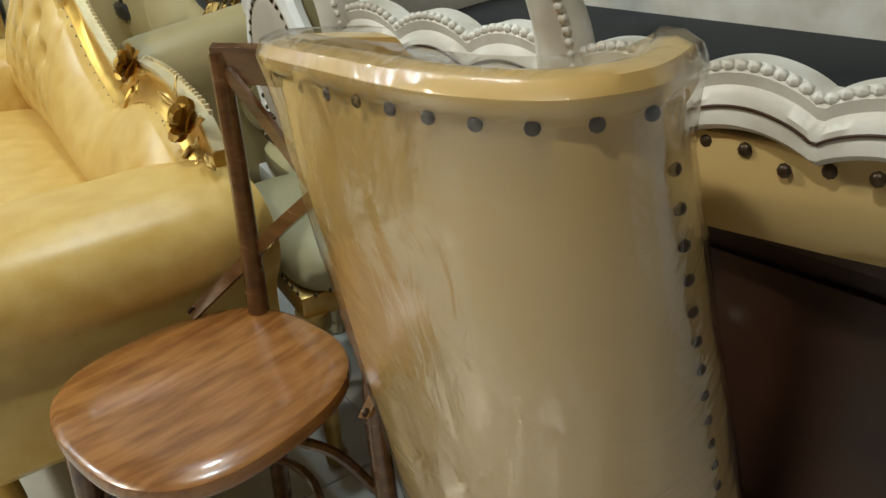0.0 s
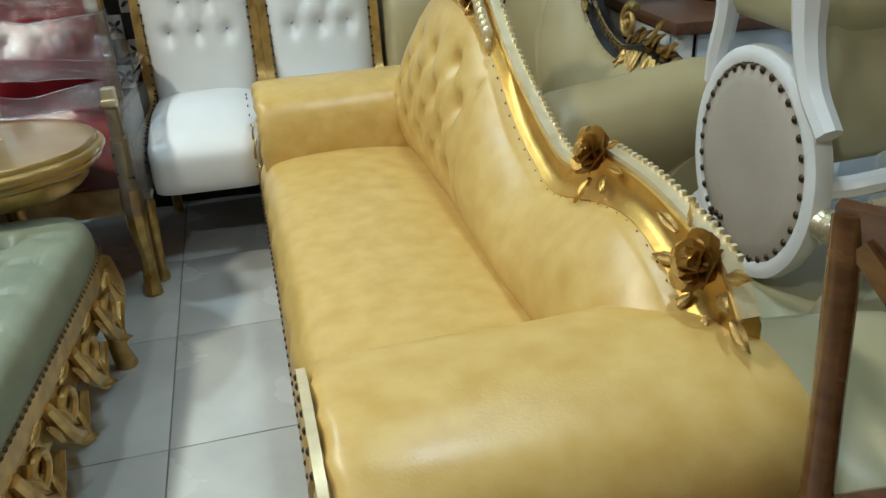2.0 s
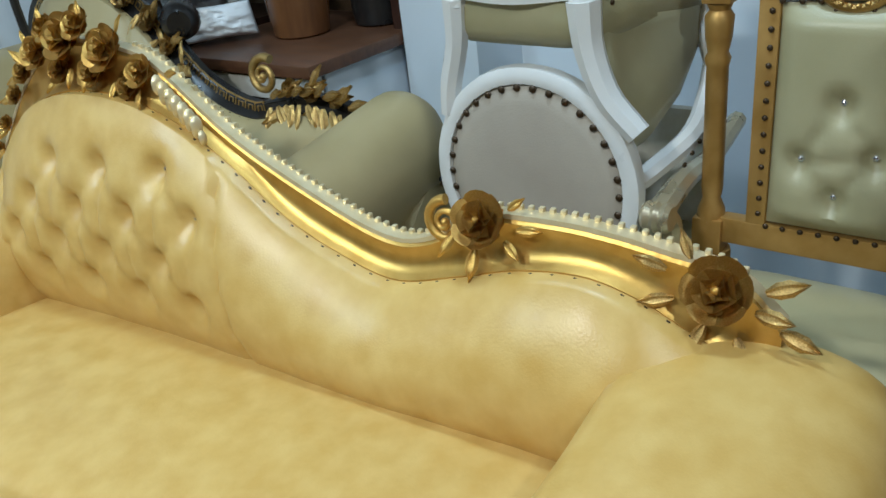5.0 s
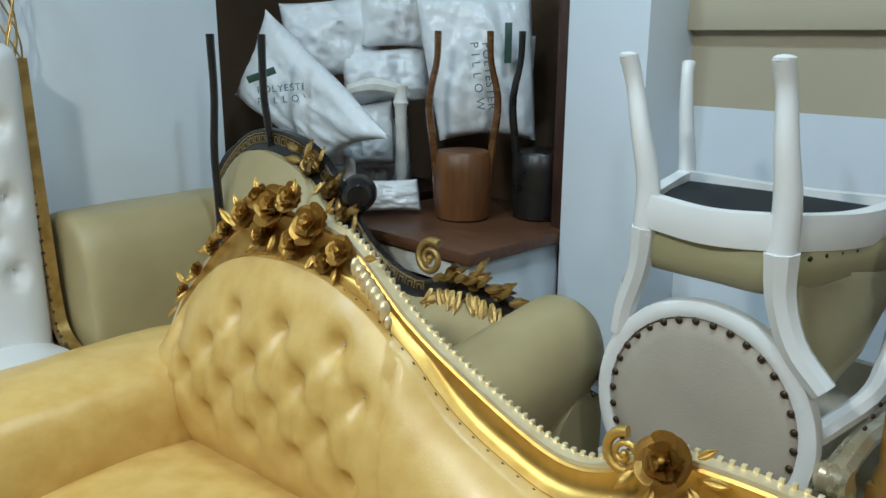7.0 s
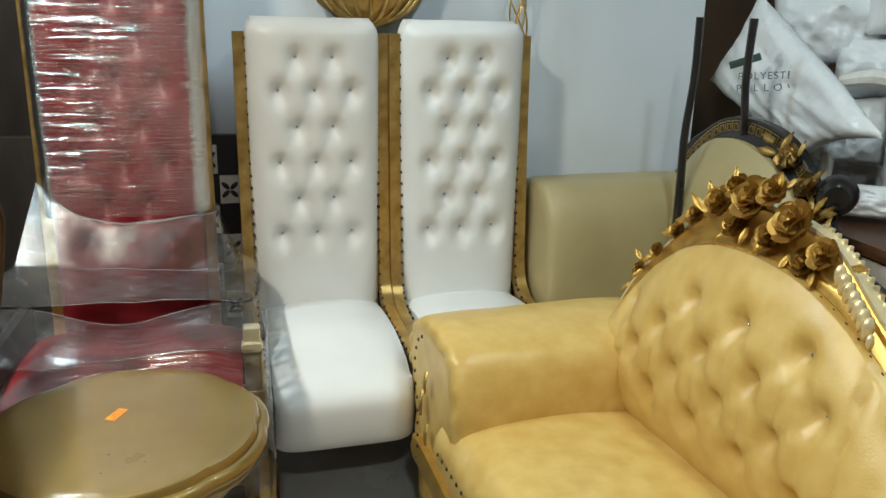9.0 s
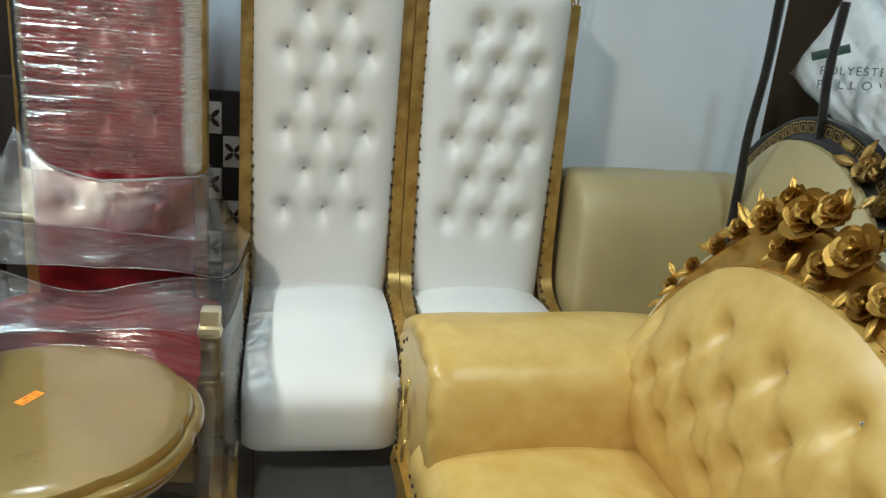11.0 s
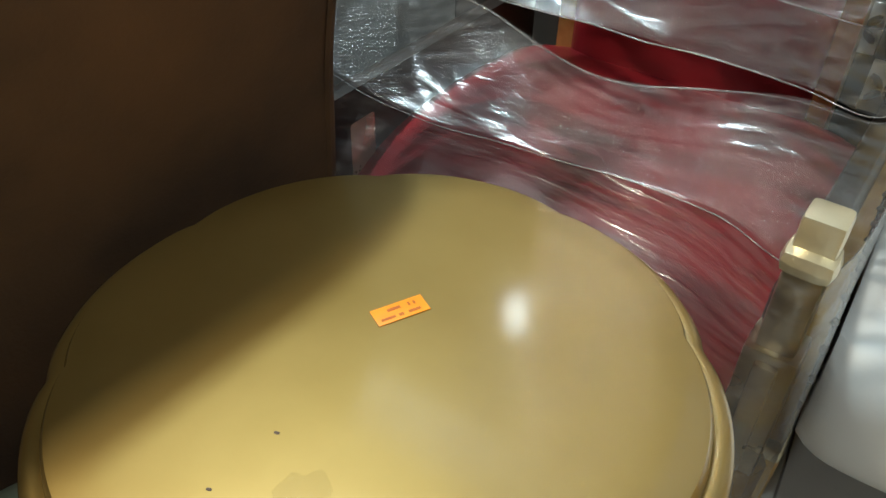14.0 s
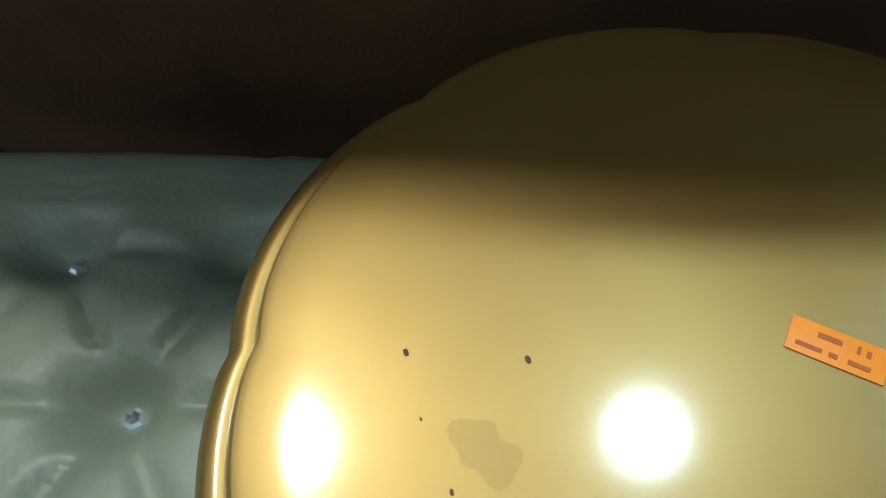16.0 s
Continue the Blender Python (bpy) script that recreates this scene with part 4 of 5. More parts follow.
for p, t in even(outline, 0.021):
    if p.x > 0.0:
        share("nail", NAIL, bench, facing(p + Vector((p.x, p.y * 0.4, 0)).normalized() * 0.012 + Vector((0, 0, 0.012)), (p.x, p.y * 0.4, 0.1)))
# pierced apron on the long side that faces the chaise
AX = HX + 0.004
for k in range(5):
    y = -0.40 + 0.20 * k
    path = [Vector((AX, y + 0.062 * math.cos(a) * (1 - a / 16), 0.24 + 0.05 * math.sin(a) * (1 - a / 16))) for a in np.linspace(2.2, 11, 26)]
    part("apron_scroll", tube(path, [0.012, 0.011, 0.009, 0.006], 8), GOLD_OLD, bench)
    part("apron_stem", tube(spline([(AX, y - 0.10, 0.30), (AX + 0.012, y - 0.05, 0.20), (AX, y + 0.04, 0.15), (AX, y + 0.10, 0.20)], 14), [0.014, 0.018, 0.012], 8), GOLD_OLD, bench)
    for dy, dz, ay, az, s in ((-0.07, 0.27, 0.6, -1, 0.09), (0.03, 0.20, -0.4, -1, 0.08), (0.08, 0.27, 0.4, -1, 0.08), (-0.02, 0.16, 1, -0.5, 0.08), (0.05, 0.31, -1, -0.3, 0.08)):
        leaf_at(bench, (AX + 0.004, y + dy, dz), (1, 0.3 * math.sin(dy * 90), 0.1), (0, ay, az), s * 0.8, LEAF_OLD)
    for b in range(4):
        part("bead", ball((AX + 0.004, y - 0.085 + 0.012 * b, 0.27 - 0.026 * b), 0.014, 8), GOLD_OLD, bench)
part("apron_back", box((AX - 0.012, 0, 0.262), (0.010, 0.96, 0.09), 0.004), GOLD_OLD, bench)
for x in (-HX + 0.04, HX - 0.03):
    for y in (-HY + 0.05, HY - 0.05):
        part("leg", tube(spline([(x, y, 0.31), (x * 1.06, y * 1.03, 0.22), (x, y, 0.10), (x * 1.05, y * 1.02, 0.0)], 12), [0.042, 0.04, 0.022, 0.03], 10), GOLD_OLD, bench)


# ---- brown suede armchair, seen from behind ----
brown = thing("wing_armchair", pose(-0.165, 1.605, 0, 0, 0, -4), "tall dark brown suede wing armchair turned with its back out", "armchair")
LEAN = 0.22
prof = spline([(-0.50, 0.02, 0), (-0.52, 0.40, 0), (-0.50, 0.70, 0), (-0.43, 0.90, 0), (-0.30, 1.0, 0), (-0.10, 1.01, 0), (0.16, 1.008, 0), (0.29, 1.0, 0), (0.345, 0.98, 0), (0.372, 0.95, 0), (0.390, 0.89, 0), (0.400, 0.80, 0), (0.408, 0.66, 0), (0.425, 0.54, 0), (0.440, 0.40, 0), (0.440, 0.02, 0)], 70)
rings = []
for x, f in ((-0.10, 0.985), (-0.09, 0.995), (-0.02, 1.0), (0.02, 1.0), (0.035, 0.992), (0.042, 0.975), (0.045, 0.93), (0.047, 0.7), (0.048, 0.4)):
    rings.append([Vector((x + LEAN * (0.5 + (p.y - 0.5) * f - 0.35) + 0.005 * noise.noise((p.x * 4 * f, p.y * 4, 2)), p.x * f, 0.5 + (p.y - 0.5) * f)) for p in prof])
part("backrest", skin(rings), SUEDE, brown)
seam = [Vector((0.044 + LEAN * (0.5 + (p.y - 0.5) * 0.95 - 0.35), p.x * 0.95, 0.5 + (p.y - 0.5) * 0.95)) for p in prof]
part("piping", tube(seam, 0.005, 6), SUEDE, brown)
part("seat", box((-0.42, -0.03, 0.25), (0.62, 0.70, 0.36), 0.05), SUEDE, brown)
for y in (-0.45, 0.34):
    part("wing", box((-0.38, y, 0.40), (0.60, 0.12, 0.50), 0.05), SUEDE, brown)
for x in (-0.02, -0.66):
    for y in (-0.40, 0.32):
        part("leg", tube([(x, y, 0.08), (x, y, 0.0)], [0.03, 0.02], 8), DARKWOOD, brown)


# ---- gold chair with a medallion ----
med = thing("dining_chair", pose(1.99, 0.495, 0), "matt gold carved chair with olive buttoned back and round medallion", "chair")
mb = [(0.0, 0.80), (-0.055, 0.715), (0.055, 0.70), (0.0, 0.64)]
rows = []
for k in range(36):
    z = 0.575 + 0.375 * k / 35
    row = []
    for i in range(29):
        u = i / 28 * 2 - 1
        d = 0.030 * (1 - abs(u) ** 5) * min(1, (z - 0.573) / 0.03) * min(1, (0.953 - z) / 0.03)
        row.append(Vector((-0.008 - d + 0.026 * tuft(u * 0.105, z, mb, 0.020, neighbours(mb, 0.12)), u * 0.105, z)))
    rows.append(row + [Vector((0.02, 0.105, z)), Vector((0.02, -0.105, z))])
part("backrest", skin(rows), SAGE, med)
for y, z in mb:
    share("button", GEM, med, facing((-0.014, y, z), (-1, 0, 0.2)))
for s in (-1, 1):
    part("back_stile", box((0, s * 0.122, 0.765), (0.03, 0.034, 0.43), 0.004), GOLD_MATT, med)
    y = s * 0.205
    part("post", lathe([(0.018, 0.555), (0.026, 0.56), (0.024, 0.58), (0.016, 0.60), (0.019, 0.62), (0.0185, 0.84), (0.022, 0.855), (0.017, 0.865), (0.022, 0.89), (0.024, 0.925), (0.017, 0.935), (0.021, 0.945)], 16, None, (0, y, 0)), GOLD_MATT, med)
    part("post_block", box((0, y, 0.985), (0.046, 0.05, 0.078), 0.006), GOLD_MATT, med)
    bm = bmesh.new()
    for k in range(6):
        tube([(-0.024, y, 0.985), (-0.026, y + 0.019 * math.cos(k * math.pi / 3), 0.985 + 0.019 * math.sin(k * math.pi / 3))], [0.006, 0.0015], 6, bm)
    part("star", bm, GOLD_MATT, med)
    part("finial", lathe([(0.012, 1.022), (0.022, 1.03), (0.024, 1.045), (0.014, 1.055), (0.010, 1.06), (0.020, 1.075), (0.017, 1.09), (0.007, 1.10), (0.012, 1.112), (0.013, 1.122), (0.005, 1.132)], 14, None, (0, y, 0)), GOLD_MATT, med)
    part("base_block", box((0, y, 0.53), (0.05, 0.055, 0.07), 0.005), GOLD_MATT, med)
crest = [(-0.185, 0.955), (0.185, 0.955), (0.185, 1.012), (0.085, 1.012), (0.075, 1.03), (0.055, 1.055), (0.025, 1.068), (-0.025, 1.068), (-0.055, 1.055), (-0.075, 1.03), (-0.085, 1.012), (-0.185, 1.012)]
part("crest_rail", skin([[Vector((x, y, z)) for y, z in crest] for x in (-0.016, 0.016)]), GOLD_MATT, med)
part("medallion_ring", tube([Vector((-0.02, 0.056 * math.cos(a), 1.0 + 0.056 * math.sin(a))) for a in np.linspace(0, 2 * math.pi, 40)], 0.007, 8), GOLD_OLD, med)
for k in range(26):
    a = 2 * math.pi * k / 26
    part("medallion_bead", ball((-0.025, 0.052 * math.cos(a), 1.0 + 0.052 * math.sin(a)), 0.0048, 6), GOLD_OLD, med)
bm = ball((-0.018, 0, 1.0), 0.03, 14, None, (0.45, 1, 1))
for dy, dz, r in ((0.008, 0.012, 0.016), (-0.012, -0.004, 0.015), (0.012, -0.014, 0.012)):
    ball((-0.028, dy, 1.0 + dz), r, 10, bm, (0.5, 1, 1))
part("medallion", bm, GOLD_OLD, med)
for s in (-1, 1):
    for k in range(4):
        y0 = s * (0.098 + 0.022 * k)
        bm = bmesh.new()
        for c, sz in (((0, 0.008), (0.018, 0.003)), ((0.0075, 0), (0.003, 0.018)), ((-0.002, -0.003), (0.012, 0.003)), ((-0.0075, 0.003), (0.003, 0.012))):
            box((-0.018, y0 + c[0], 0.982 + c[1]), (0.006, *sz), 0, bm)
        part("key_motif", bm, GOLD_MATT, med)
nails([Vector((-0.017, s * 0.117, z)) for s in (-1, 1) for z in np.arange(0.59, 0.95, 0.029)] + [Vector((-0.017, y, z)) for y in np.arange(-0.10, 0.11, 0.029) for z in (0.568, 0.953) if not (z > 0.9 and abs(y) < 0.07)], (-1, 0, 0), med)
nails([Vector((-0.018, 0.066 * math.cos(a), 1.0 + 0.066 * math.sin(a))) for a in np.linspace(3.5, 5.9, 7)], (-1, 0, 0), med)
nails([Vector((-0.018, y, 1.004)) for y in np.arange(-0.17, 0.18, 0.03) if abs(y) > 0.09], (-1, 0, 0), med, data("nail", dome(0.004, 0.7), GOLD_OLD))
part("lower_rail", box((0, 0, 0.545), (0.032, 0.37, 0.05), 0.005), GOLD_MATT, med)
rings = []
for f, z in ((0.96, 0.405), (1.0, 0.415), (1.02, 0.44), (1.0, 0.465), (0.94, 0.483), (0.8, 0.496), (0.5, 0.505), (0.2, 0.508), (0.02, 0.508)):
    ring = []
    for k in range(48):
        a = 2 * math.pi * k / 48
        c, s = math.cos(a), math.sin(a)
        q = (abs(c) ** 5 + abs(s) ** 5) ** -0.2
        x = 0.19 * q * c * f
        ring.append(Vector((-0.20 + x, (0.215 - 0.10 * x) * q * s * f, z)))
    rings.append(ring)
part("seat", skin(rings), SAGE, med)
nails([Vector((-0.395, y, 0.418)) for y in np.arange(-0.20, 0.21, 0.028)] + [Vector((x, s * (0.205 + 0.02), 0.418)) for s in (-1, 1) for x in np.arange(-0.37, -0.02, 0.028)], (-0.7, 0, 0.1), med, NAIL)
part("seat_frame", box((-0.20, 0, 0.385), (0.39, 0.42, 0.05), 0.01), GOLD_OLD, med)
for x, y in ((-0.37, -0.19), (-0.37, 0.19)):
    part("leg", lathe([(0.014, 0.0), (0.022, 0.01), (0.024, 0.03), (0.015, 0.05), (0.022, 0.2), (0.03, 0.31), (0.022, 0.325), (0.032, 0.335), (0.034, 0.37)], 14, None, (x, y, 0)), GOLD_OLD, med)
for y in (-0.19, 0.19):
    part("leg", tube([(0, y, 0.5), (0.01, y, 0.25), (0.04, y, 0.0)], [0.024, 0.022, 0.018], 8), GOLD_MATT, med)


# ---- white armchairs, one turned over on the other ----
lower = thing("armchair", pose(2.03, 0.98, 0), "silver-white armchair with scrolled arms under an upturned one", "armchair", "stacked white armchairs")
part("seat", skin([[Vector((0.23 * f * c * q, 0.23 * f * s * q, z)) for a in np.linspace(0, 2 * math.pi, 40, endpoint=False) for c, s in [(math.cos(a), math.sin(a))] for q in [(abs(c) ** 5 + abs(s) ** 5) ** -0.2]] for f, z in ((0.95, 0.33), (1, 0.36), (1, 0.40), (0.9, 0.42), (0.5, 0.43), (0.02, 0.432))]), SAGE, lower)
part("seat_frame", box((0, 0, 0.31), (0.46, 0.46, 0.06), 0.012), WHITE_AGED, lower)
for s in (-1, 1):
    for x in (-0.2, 0.2):
        part("leg", tube(spline([(x, s * 0.2, 0.30), (x * 1.06, s * 0.21, 0.2), (x, s * 0.2, 0.08), (x * 1.06, s * 0.21, 0.0)], 10), [0.03, 0.028, 0.016, 0.02], 8), SILVER, lower)
    if s > 0:
        continue
    y = s * 0.235
    part("arm_support", tube(spline([(-0.10, y, 0.33), (-0.17, y, 0.42), (-0.13, y, 0.50), (-0.11, y, 0.56), (-0.15, y, 0.61)], 14), [0.026, 0.02, 0.018, 0.02], 8), SILVER, lower)
    part("armrest", tube(spline([(-0.17, y, 0.615), (-0.06, y, 0.635), (0.08, y, 0.63), (0.22, y, 0.66)], 12), [0.024, 0.02, 0.018], 8), SILVER, lower)
    part("arm_scroll", lathe([(0.004, -0.026), (0.022, -0.026), (0.028, -0.018), (0.024, -0.008), (0.029, 0.0), (0.024, 0.008), (0.028, 0.018), (0.022, 0.026), (0.004, 0.026)], 16, None, (0, 0, 0)), SILVER, lower).matrix_basis = pose(-0.175, y, 0.61, 90, 0, 0)
part("back_frame", box((0.24, 0, 0.42), (0.03, 0.40, 0.5), 0.015), WHITE_AGED, lower)

upper = thing("armchair", pose(0, 0, 0), "upturned white lacquered oval-back armchair with black underside, legs up", "armchair", "stacked white armchairs")
OC, OA, OB = Vector((1.845, 0.985, 0.645)), 0.186, 0.188


def oval(f, a, x=0.0):
    b = OB * (1.0 if math.sin(a) > 0 else 1.02)
    return OC + Vector((x - 0.06 * math.sin(a) * 0, OA * f * math.cos(a), b * f * math.sin(a)))


angles = [2 * math.pi * k / 48 for k in range(48)]
part("back_frame", skin([[oval(f, a, x) for a in angles] for f, x in ((0.99, 0.0), (1.0, -0.014), (1.08, -0.018), (1.155, -0.012), (1.17, 0.006), (1.14, 0.022), (1.0, 0.02))] , caps=False), WHITE_P, upper)
part("backrest", skin([[oval(f, a, x) for a in angles] for f, x in ((1.0, 0.012), (1.0, -0.004), (0.96, -0.012), (0.8, -0.017), (0.4, -0.02), (0.02, -0.021))]), TAUPE, upper)
part("backrest_lining", skin([[oval(f, a, x) for a in angles] for f, x in ((0.99, 0.014), (0.9, 0.035), (0.4, 0.045), (0.02, 0.045))]), SAGE, upper)
nails([oval(0.965, a, -0.014) for a in np.linspace(0, 2 * math.pi, 34, endpoint=False)], (-1, 0, 0), upper, NAIL_BIG)
bm = bmesh.new()
for i in range(5):
    for j in range(5):
        if i + j < 7:
            ball((1.825, 1.07 + 0.021 * i - 0.006 * j, 0.43 + 0.02 * j), 0.0065, 6, bm)
part("carved_rosettes", bm, BRONZE, upper)
part("carved_corner", skin([[Vector((x, y, z)) for y, z in ((1.02, 0.435), (1.10, 0.40), (1.18, 0.42), (1.19, 0.50), (1.15, 0.535), (1.08, 0.50))] for x in (1.83, 1.85)]), WHITE_P, upper)
FL, FR, BL, BR = (1.835, 1.12), (1.835, 0.865), (2.125, 1.205), (2.13, 0.775)
for (x, y), tip, r in ((FL, (1.825, 1.172, 1.285), 0.0215), (FR, (1.825, 0.892, 1.285), 0.023), (BL, (2.135, 1.225, 1.265), 0.018), (BR, (2.15, 0.775, 1.275), 0.018)):
    part("leg", tube(spline([(x, y, 0.965), (x, y, 1.06), (x - 0.006, y + (tip[1] - y) * 0.35, 1.15), (x, y + (tip[1] - y) * 0.8, 1.235), tip], 18), [r * 1.1, r, r * 0.85, r * 0.72, r * 0.8], 10), WHITE_P, upper)
    part("foot_tip", ball((tip[0], tip[1], tip[2]), r * 0.85, 8, None, (1, 1, 0.4)), WHITE_P, upper)
for (a, b) in ((FL, FR), (FR, BR), (BR, BL), (BL, FL)):
    mid2 = Vector(((a[0] + b[0]) / 2, (a[1] + b[1]) / 2, 0)) - Vector((1.98, 0.99, 0))
    o = mid2.normalized() * 0.012
    path = [Vector((a[0], a[1], 1.012)), Vector((a[0] * 0.5 + b[0] * 0.5 + o.x, a[1] * 0.5 + b[1] * 0.5 + o.y, 1.004)), Vector((b[0], b[1], 1.012))]
    side = Vector((o.x, o.y, 0)).normalized()
    part("seat_rail", bar(spline(path, 12), [(-0.014, -0.03), (0.014, -0.03), (0.018, 0), (0.014, 0.03), (-0.014, 0.03)], side), WHITE_P, upper)
part("dust_cover", skin([[Vector((x, y, z)) for x, y in (FL, FR, BR, BL)] for z in (1.012, 1.022)]), DUST, upper, "black fabric dust cover")
pad = []
for f, z in ((1.0, 0.985), (1.02, 0.96), (1.0, 0.925), (0.9, 0.90), (0.6, 0.885), (0.1, 0.88)):
    pad.append([Vector((1.985 + (x - 1.985) * f, 0.99 + (y - 0.99) * f, z)) for x, y in [(p.x, p.y) for p in spline([(*FL, 0), (1.83, 0.99, 0), (*FR, 0), (1.98, 0.80, 0), (*BR, 0), (2.16, 0.99, 0), (*BL, 0), (1.98, 1.18, 0), (*FL, 0)], 41)[:-1]]])
part("seat", skin(pad), SAGE, upper)
part("back_post", tube(spline([(1.835, 1.12, 0.98), (1.84, 1.13, 0.90), (1.843, 1.155, 0.82), (1.845, 1.165, 0.76)], 12), [0.026, 0.022, 0.022, 0.02], 8), WHITE_P, upper)
part("back_post", tube(spline([(1.835, 0.865, 0.98), (1.84, 0.86, 0.90), (1.843, 0.83, 0.82), (1.845, 0.775, 0.76)], 12), [0.03, 0.026, 0.024, 0.022], 8), WHITE_P, upper)
side = [(1.855, 0.855, 0.968), (2.12, 0.785, 0.968), (2.125, 0.785, 0.86), (2.06, 0.80, 0.76), (1.97, 0.82, 0.70), (1.88, 0.85, 0.68)]
part("side_padding", skin([[Vector((x + (1.97 - x) * i, y + o, z + (0.83 - z) * i)) for x, y, z in side] for o, i in ((0.03, 0.0), (0.0, 0.0), (-0.012, 0.12), (-0.018, 0.4))]), SAGE, upper)
for s, y0, y1 in ((-1, 0.80, 0.755),):
    part("armrest", tube(spline([(1.85, y0 - 0.02 * s * 0, 0.655), (1.93, y1 + 0.03, 0.665), (2.03, y1, 0.70), (2.10, y1, 0.75), (2.12, y1, 0.81)], 16), [0.020, 0.02, 0.021, 0.018], 8), WHITE_P, upper)
    part("arm_support", tube(spline([(2.12, y1, 0.81), (2.10, y1 + 0.01, 0.87), (2.12, y1 + 0.03, 0.93), (2.13, y1 + 0.06, 0.99)], 12), [0.018, 0.016, 0.02], 8), WHITE_P, upper)
    nails([Vector((1.95 + 0.035 * k, y1 - 0.018, 0.672 + 0.01 * k)) for k in range(4)], (-0.5, -1, 0), upper)
nails([Vector((1.84 + (2.13 - 1.84) * k / 8 - 0.004, 0.865 - 0.09 * k / 8 - 0.02, 0.968)) for k in range(1, 8)], (-0.3, -1, 0), upper)


# ---- cross-back wooden chair ----
fx, fy = -0.95, -0.30
BX = -0.04
cross = thing("cross_back_chair", pose(1.375, 0.07, 0, 0, 0, math.degrees(math.atan2(fy, fx)) - 90), "brown varnished bentwood cross-back chair with a solid rounded seat", "chair")
rings = []
for f, z in ((0.93, 0.425), (0.985, 0.43), (1.0, 0.44), (0.985, 0.452), (0.94, 0.457), (0.7, 0.452), (0.3, 0.449), (0.02, 0.449)):
    ring = []
    for k in range(56):
        a = 2 * math.pi * k / 56
        c, s = math.cos(a), math.sin(a)
        q = (abs(c) ** 2.6 + abs(s) ** 2.6) ** (-1 / 2.6)
        ring.append(Vector(((0.195 + 0.014 * s) * q * c * f, 0.20 * q * s * f, z)))
    rings.append(ring)
part("seat", skin(rings), SEATWOOD, cross, "glossy varnished solid wood seat")
for s in (-1, 1):
    part("back_post", tube(spline([(BX + s * 0.165, -0.15, 0.0), (BX + s * 0.145, -0.155, 0.25), (BX + s * 0.14, -0.165, 0.45), (BX + s * 0.172, -0.195, 0.65), (BX + s * 0.206, -0.222, 0.86)], 18), [0.017, 0.018, 0.018, 0.016, 0.016], 10), WALNUT, cross)
    part("leg", tube(spline([(s * 0.13, 0.15, 0.435), (s * 0.145, 0.165, 0.2), (s * 0.155, 0.175, 0.0)], 10), [0.019, 0.017, 0.013], 10), WALNUT, cross)
    part("cross_slat", bar(spline([(BX + s * 0.185, -0.218, 0.835), (BX + s * 0.095, -0.220, 0.76), (BX, -0.216, 0.682), (BX - s * 0.10, -0.200, 0.60), (BX - s * 0.185, -0.165, 0.515), (BX - s * 0.21, -0.085, 0.462)], 20), [(-0.0045, -0.011), (0.0045, -0.011), (0.0045, 0.011), (-0.0045, 0.011)], (0.05 * s, 1, 0.1)), WALNUT, cross)
    part("seat_bracket", tube(spline([(s * 0.15, 0.15, 0.18), (s * 0.13, 0.13, 0.30), (s * 0.05, 0.13, 0.40), (0, 0.13, 0.415)], 14), 0.009, 8), WALNUT, cross)
    part("bent_brace", tube(spline([(s * 0.158, -0.16, 0.22), (s * 0.13, -0.1, 0.33), (s * 0.10, 0.0, 0.41)], 12), 0.009, 8), WALNUT, cross)
    share("screw", NAIL, cross, facing((BX + s * 0.206, -0.242, 0.84), (0, -1, 0)))
    share("screw", NAIL, cross, facing((BX + s * 0.211, -0.086, 0.468), (s, 0, 0.4), 1.4))
share("screw", NAIL, cross, facing((BX, -0.224, 0.682), (0, -1, 0)))
part("top_rail", bar(spline([(BX - 0.215, -0.222, 0.845), (BX - 0.11, -0.242, 0.85), (BX, -0.248, 0.852), (BX + 0.11, -0.242, 0.85), (BX + 0.215, -0.222, 0.845)], 20), [(-0.010, -0.030), (0.008, -0.030), (0.014, 0.0), (0.010, 0.024), (0, 0.030), (-0.008, 0.024)], (0, -1, 0.05)), WALNUT, cross)
part("stretcher_ring", tube([Vector((0.15 * math.cos(a), 0.02 + 0.145 * math.sin(a), 0.20)) for a in np.linspace(0, 2 * math.pi, 40)], 0.008, 8), WALNUT, cross)


# ---- wrapped tub chair ----
tub = thing("tub_chair", pose(0, 0, 0), "cream leatherette tub chair with bronze studs, still in clear plastic", "armchair")
plan_top = [(1.57, -0.185), (1.51, -0.18), (1.470, -0.197), (1.463, -0.25), (1.472, -0.32), (1.488, -0.40), (1.508, -0.475), (1.545, -0.535), (1.585, -0.556), (1.63, -0.55), (1.685, -0.515), (1.72, -0.45), (1.735, -0.36)]
plan_foot = [(1.67, -0.19), (1.62, -0.195), (1.592, -0.215), (1.588, -0.26), (1.595, -0.32), (1.612, -0.38), (1.635, -0.43), (1.68, -0.475), (1.76, -0.50), (1.88, -0.495), (1.96, -0.46), (1.97, -0.41), (1.96, -0.34)]
NT = 72
pt, pf = spline([(*p, 0) for p in plan_top], NT), spline([(*p, 0) for p in plan_foot], NT)
centre = Vector((1.68, -0.33, 0))


def tub_at(i, z, inset):
    s = min(1, max(0, (z - 0.16) / 0.76))
    p = pf[i].lerp(pt[i], s ** 0.85)
    away = (p - centre).normalized()
    return Vector((p.x, p.y, 0)) - away * inset + Vector((0, 0, z))


def tub_top(i):
    """The height of the top edge: level along the back, then sloping down the side."""
    u = max(0.0, (i - 57) / (NT - 1 - 57))
    return 0.970 + 0.022 * min(1, i / 45) - 0.010 * (abs(min(i, 36) - 36) / 36) ** 3 - 0.16 * u ** 1.5


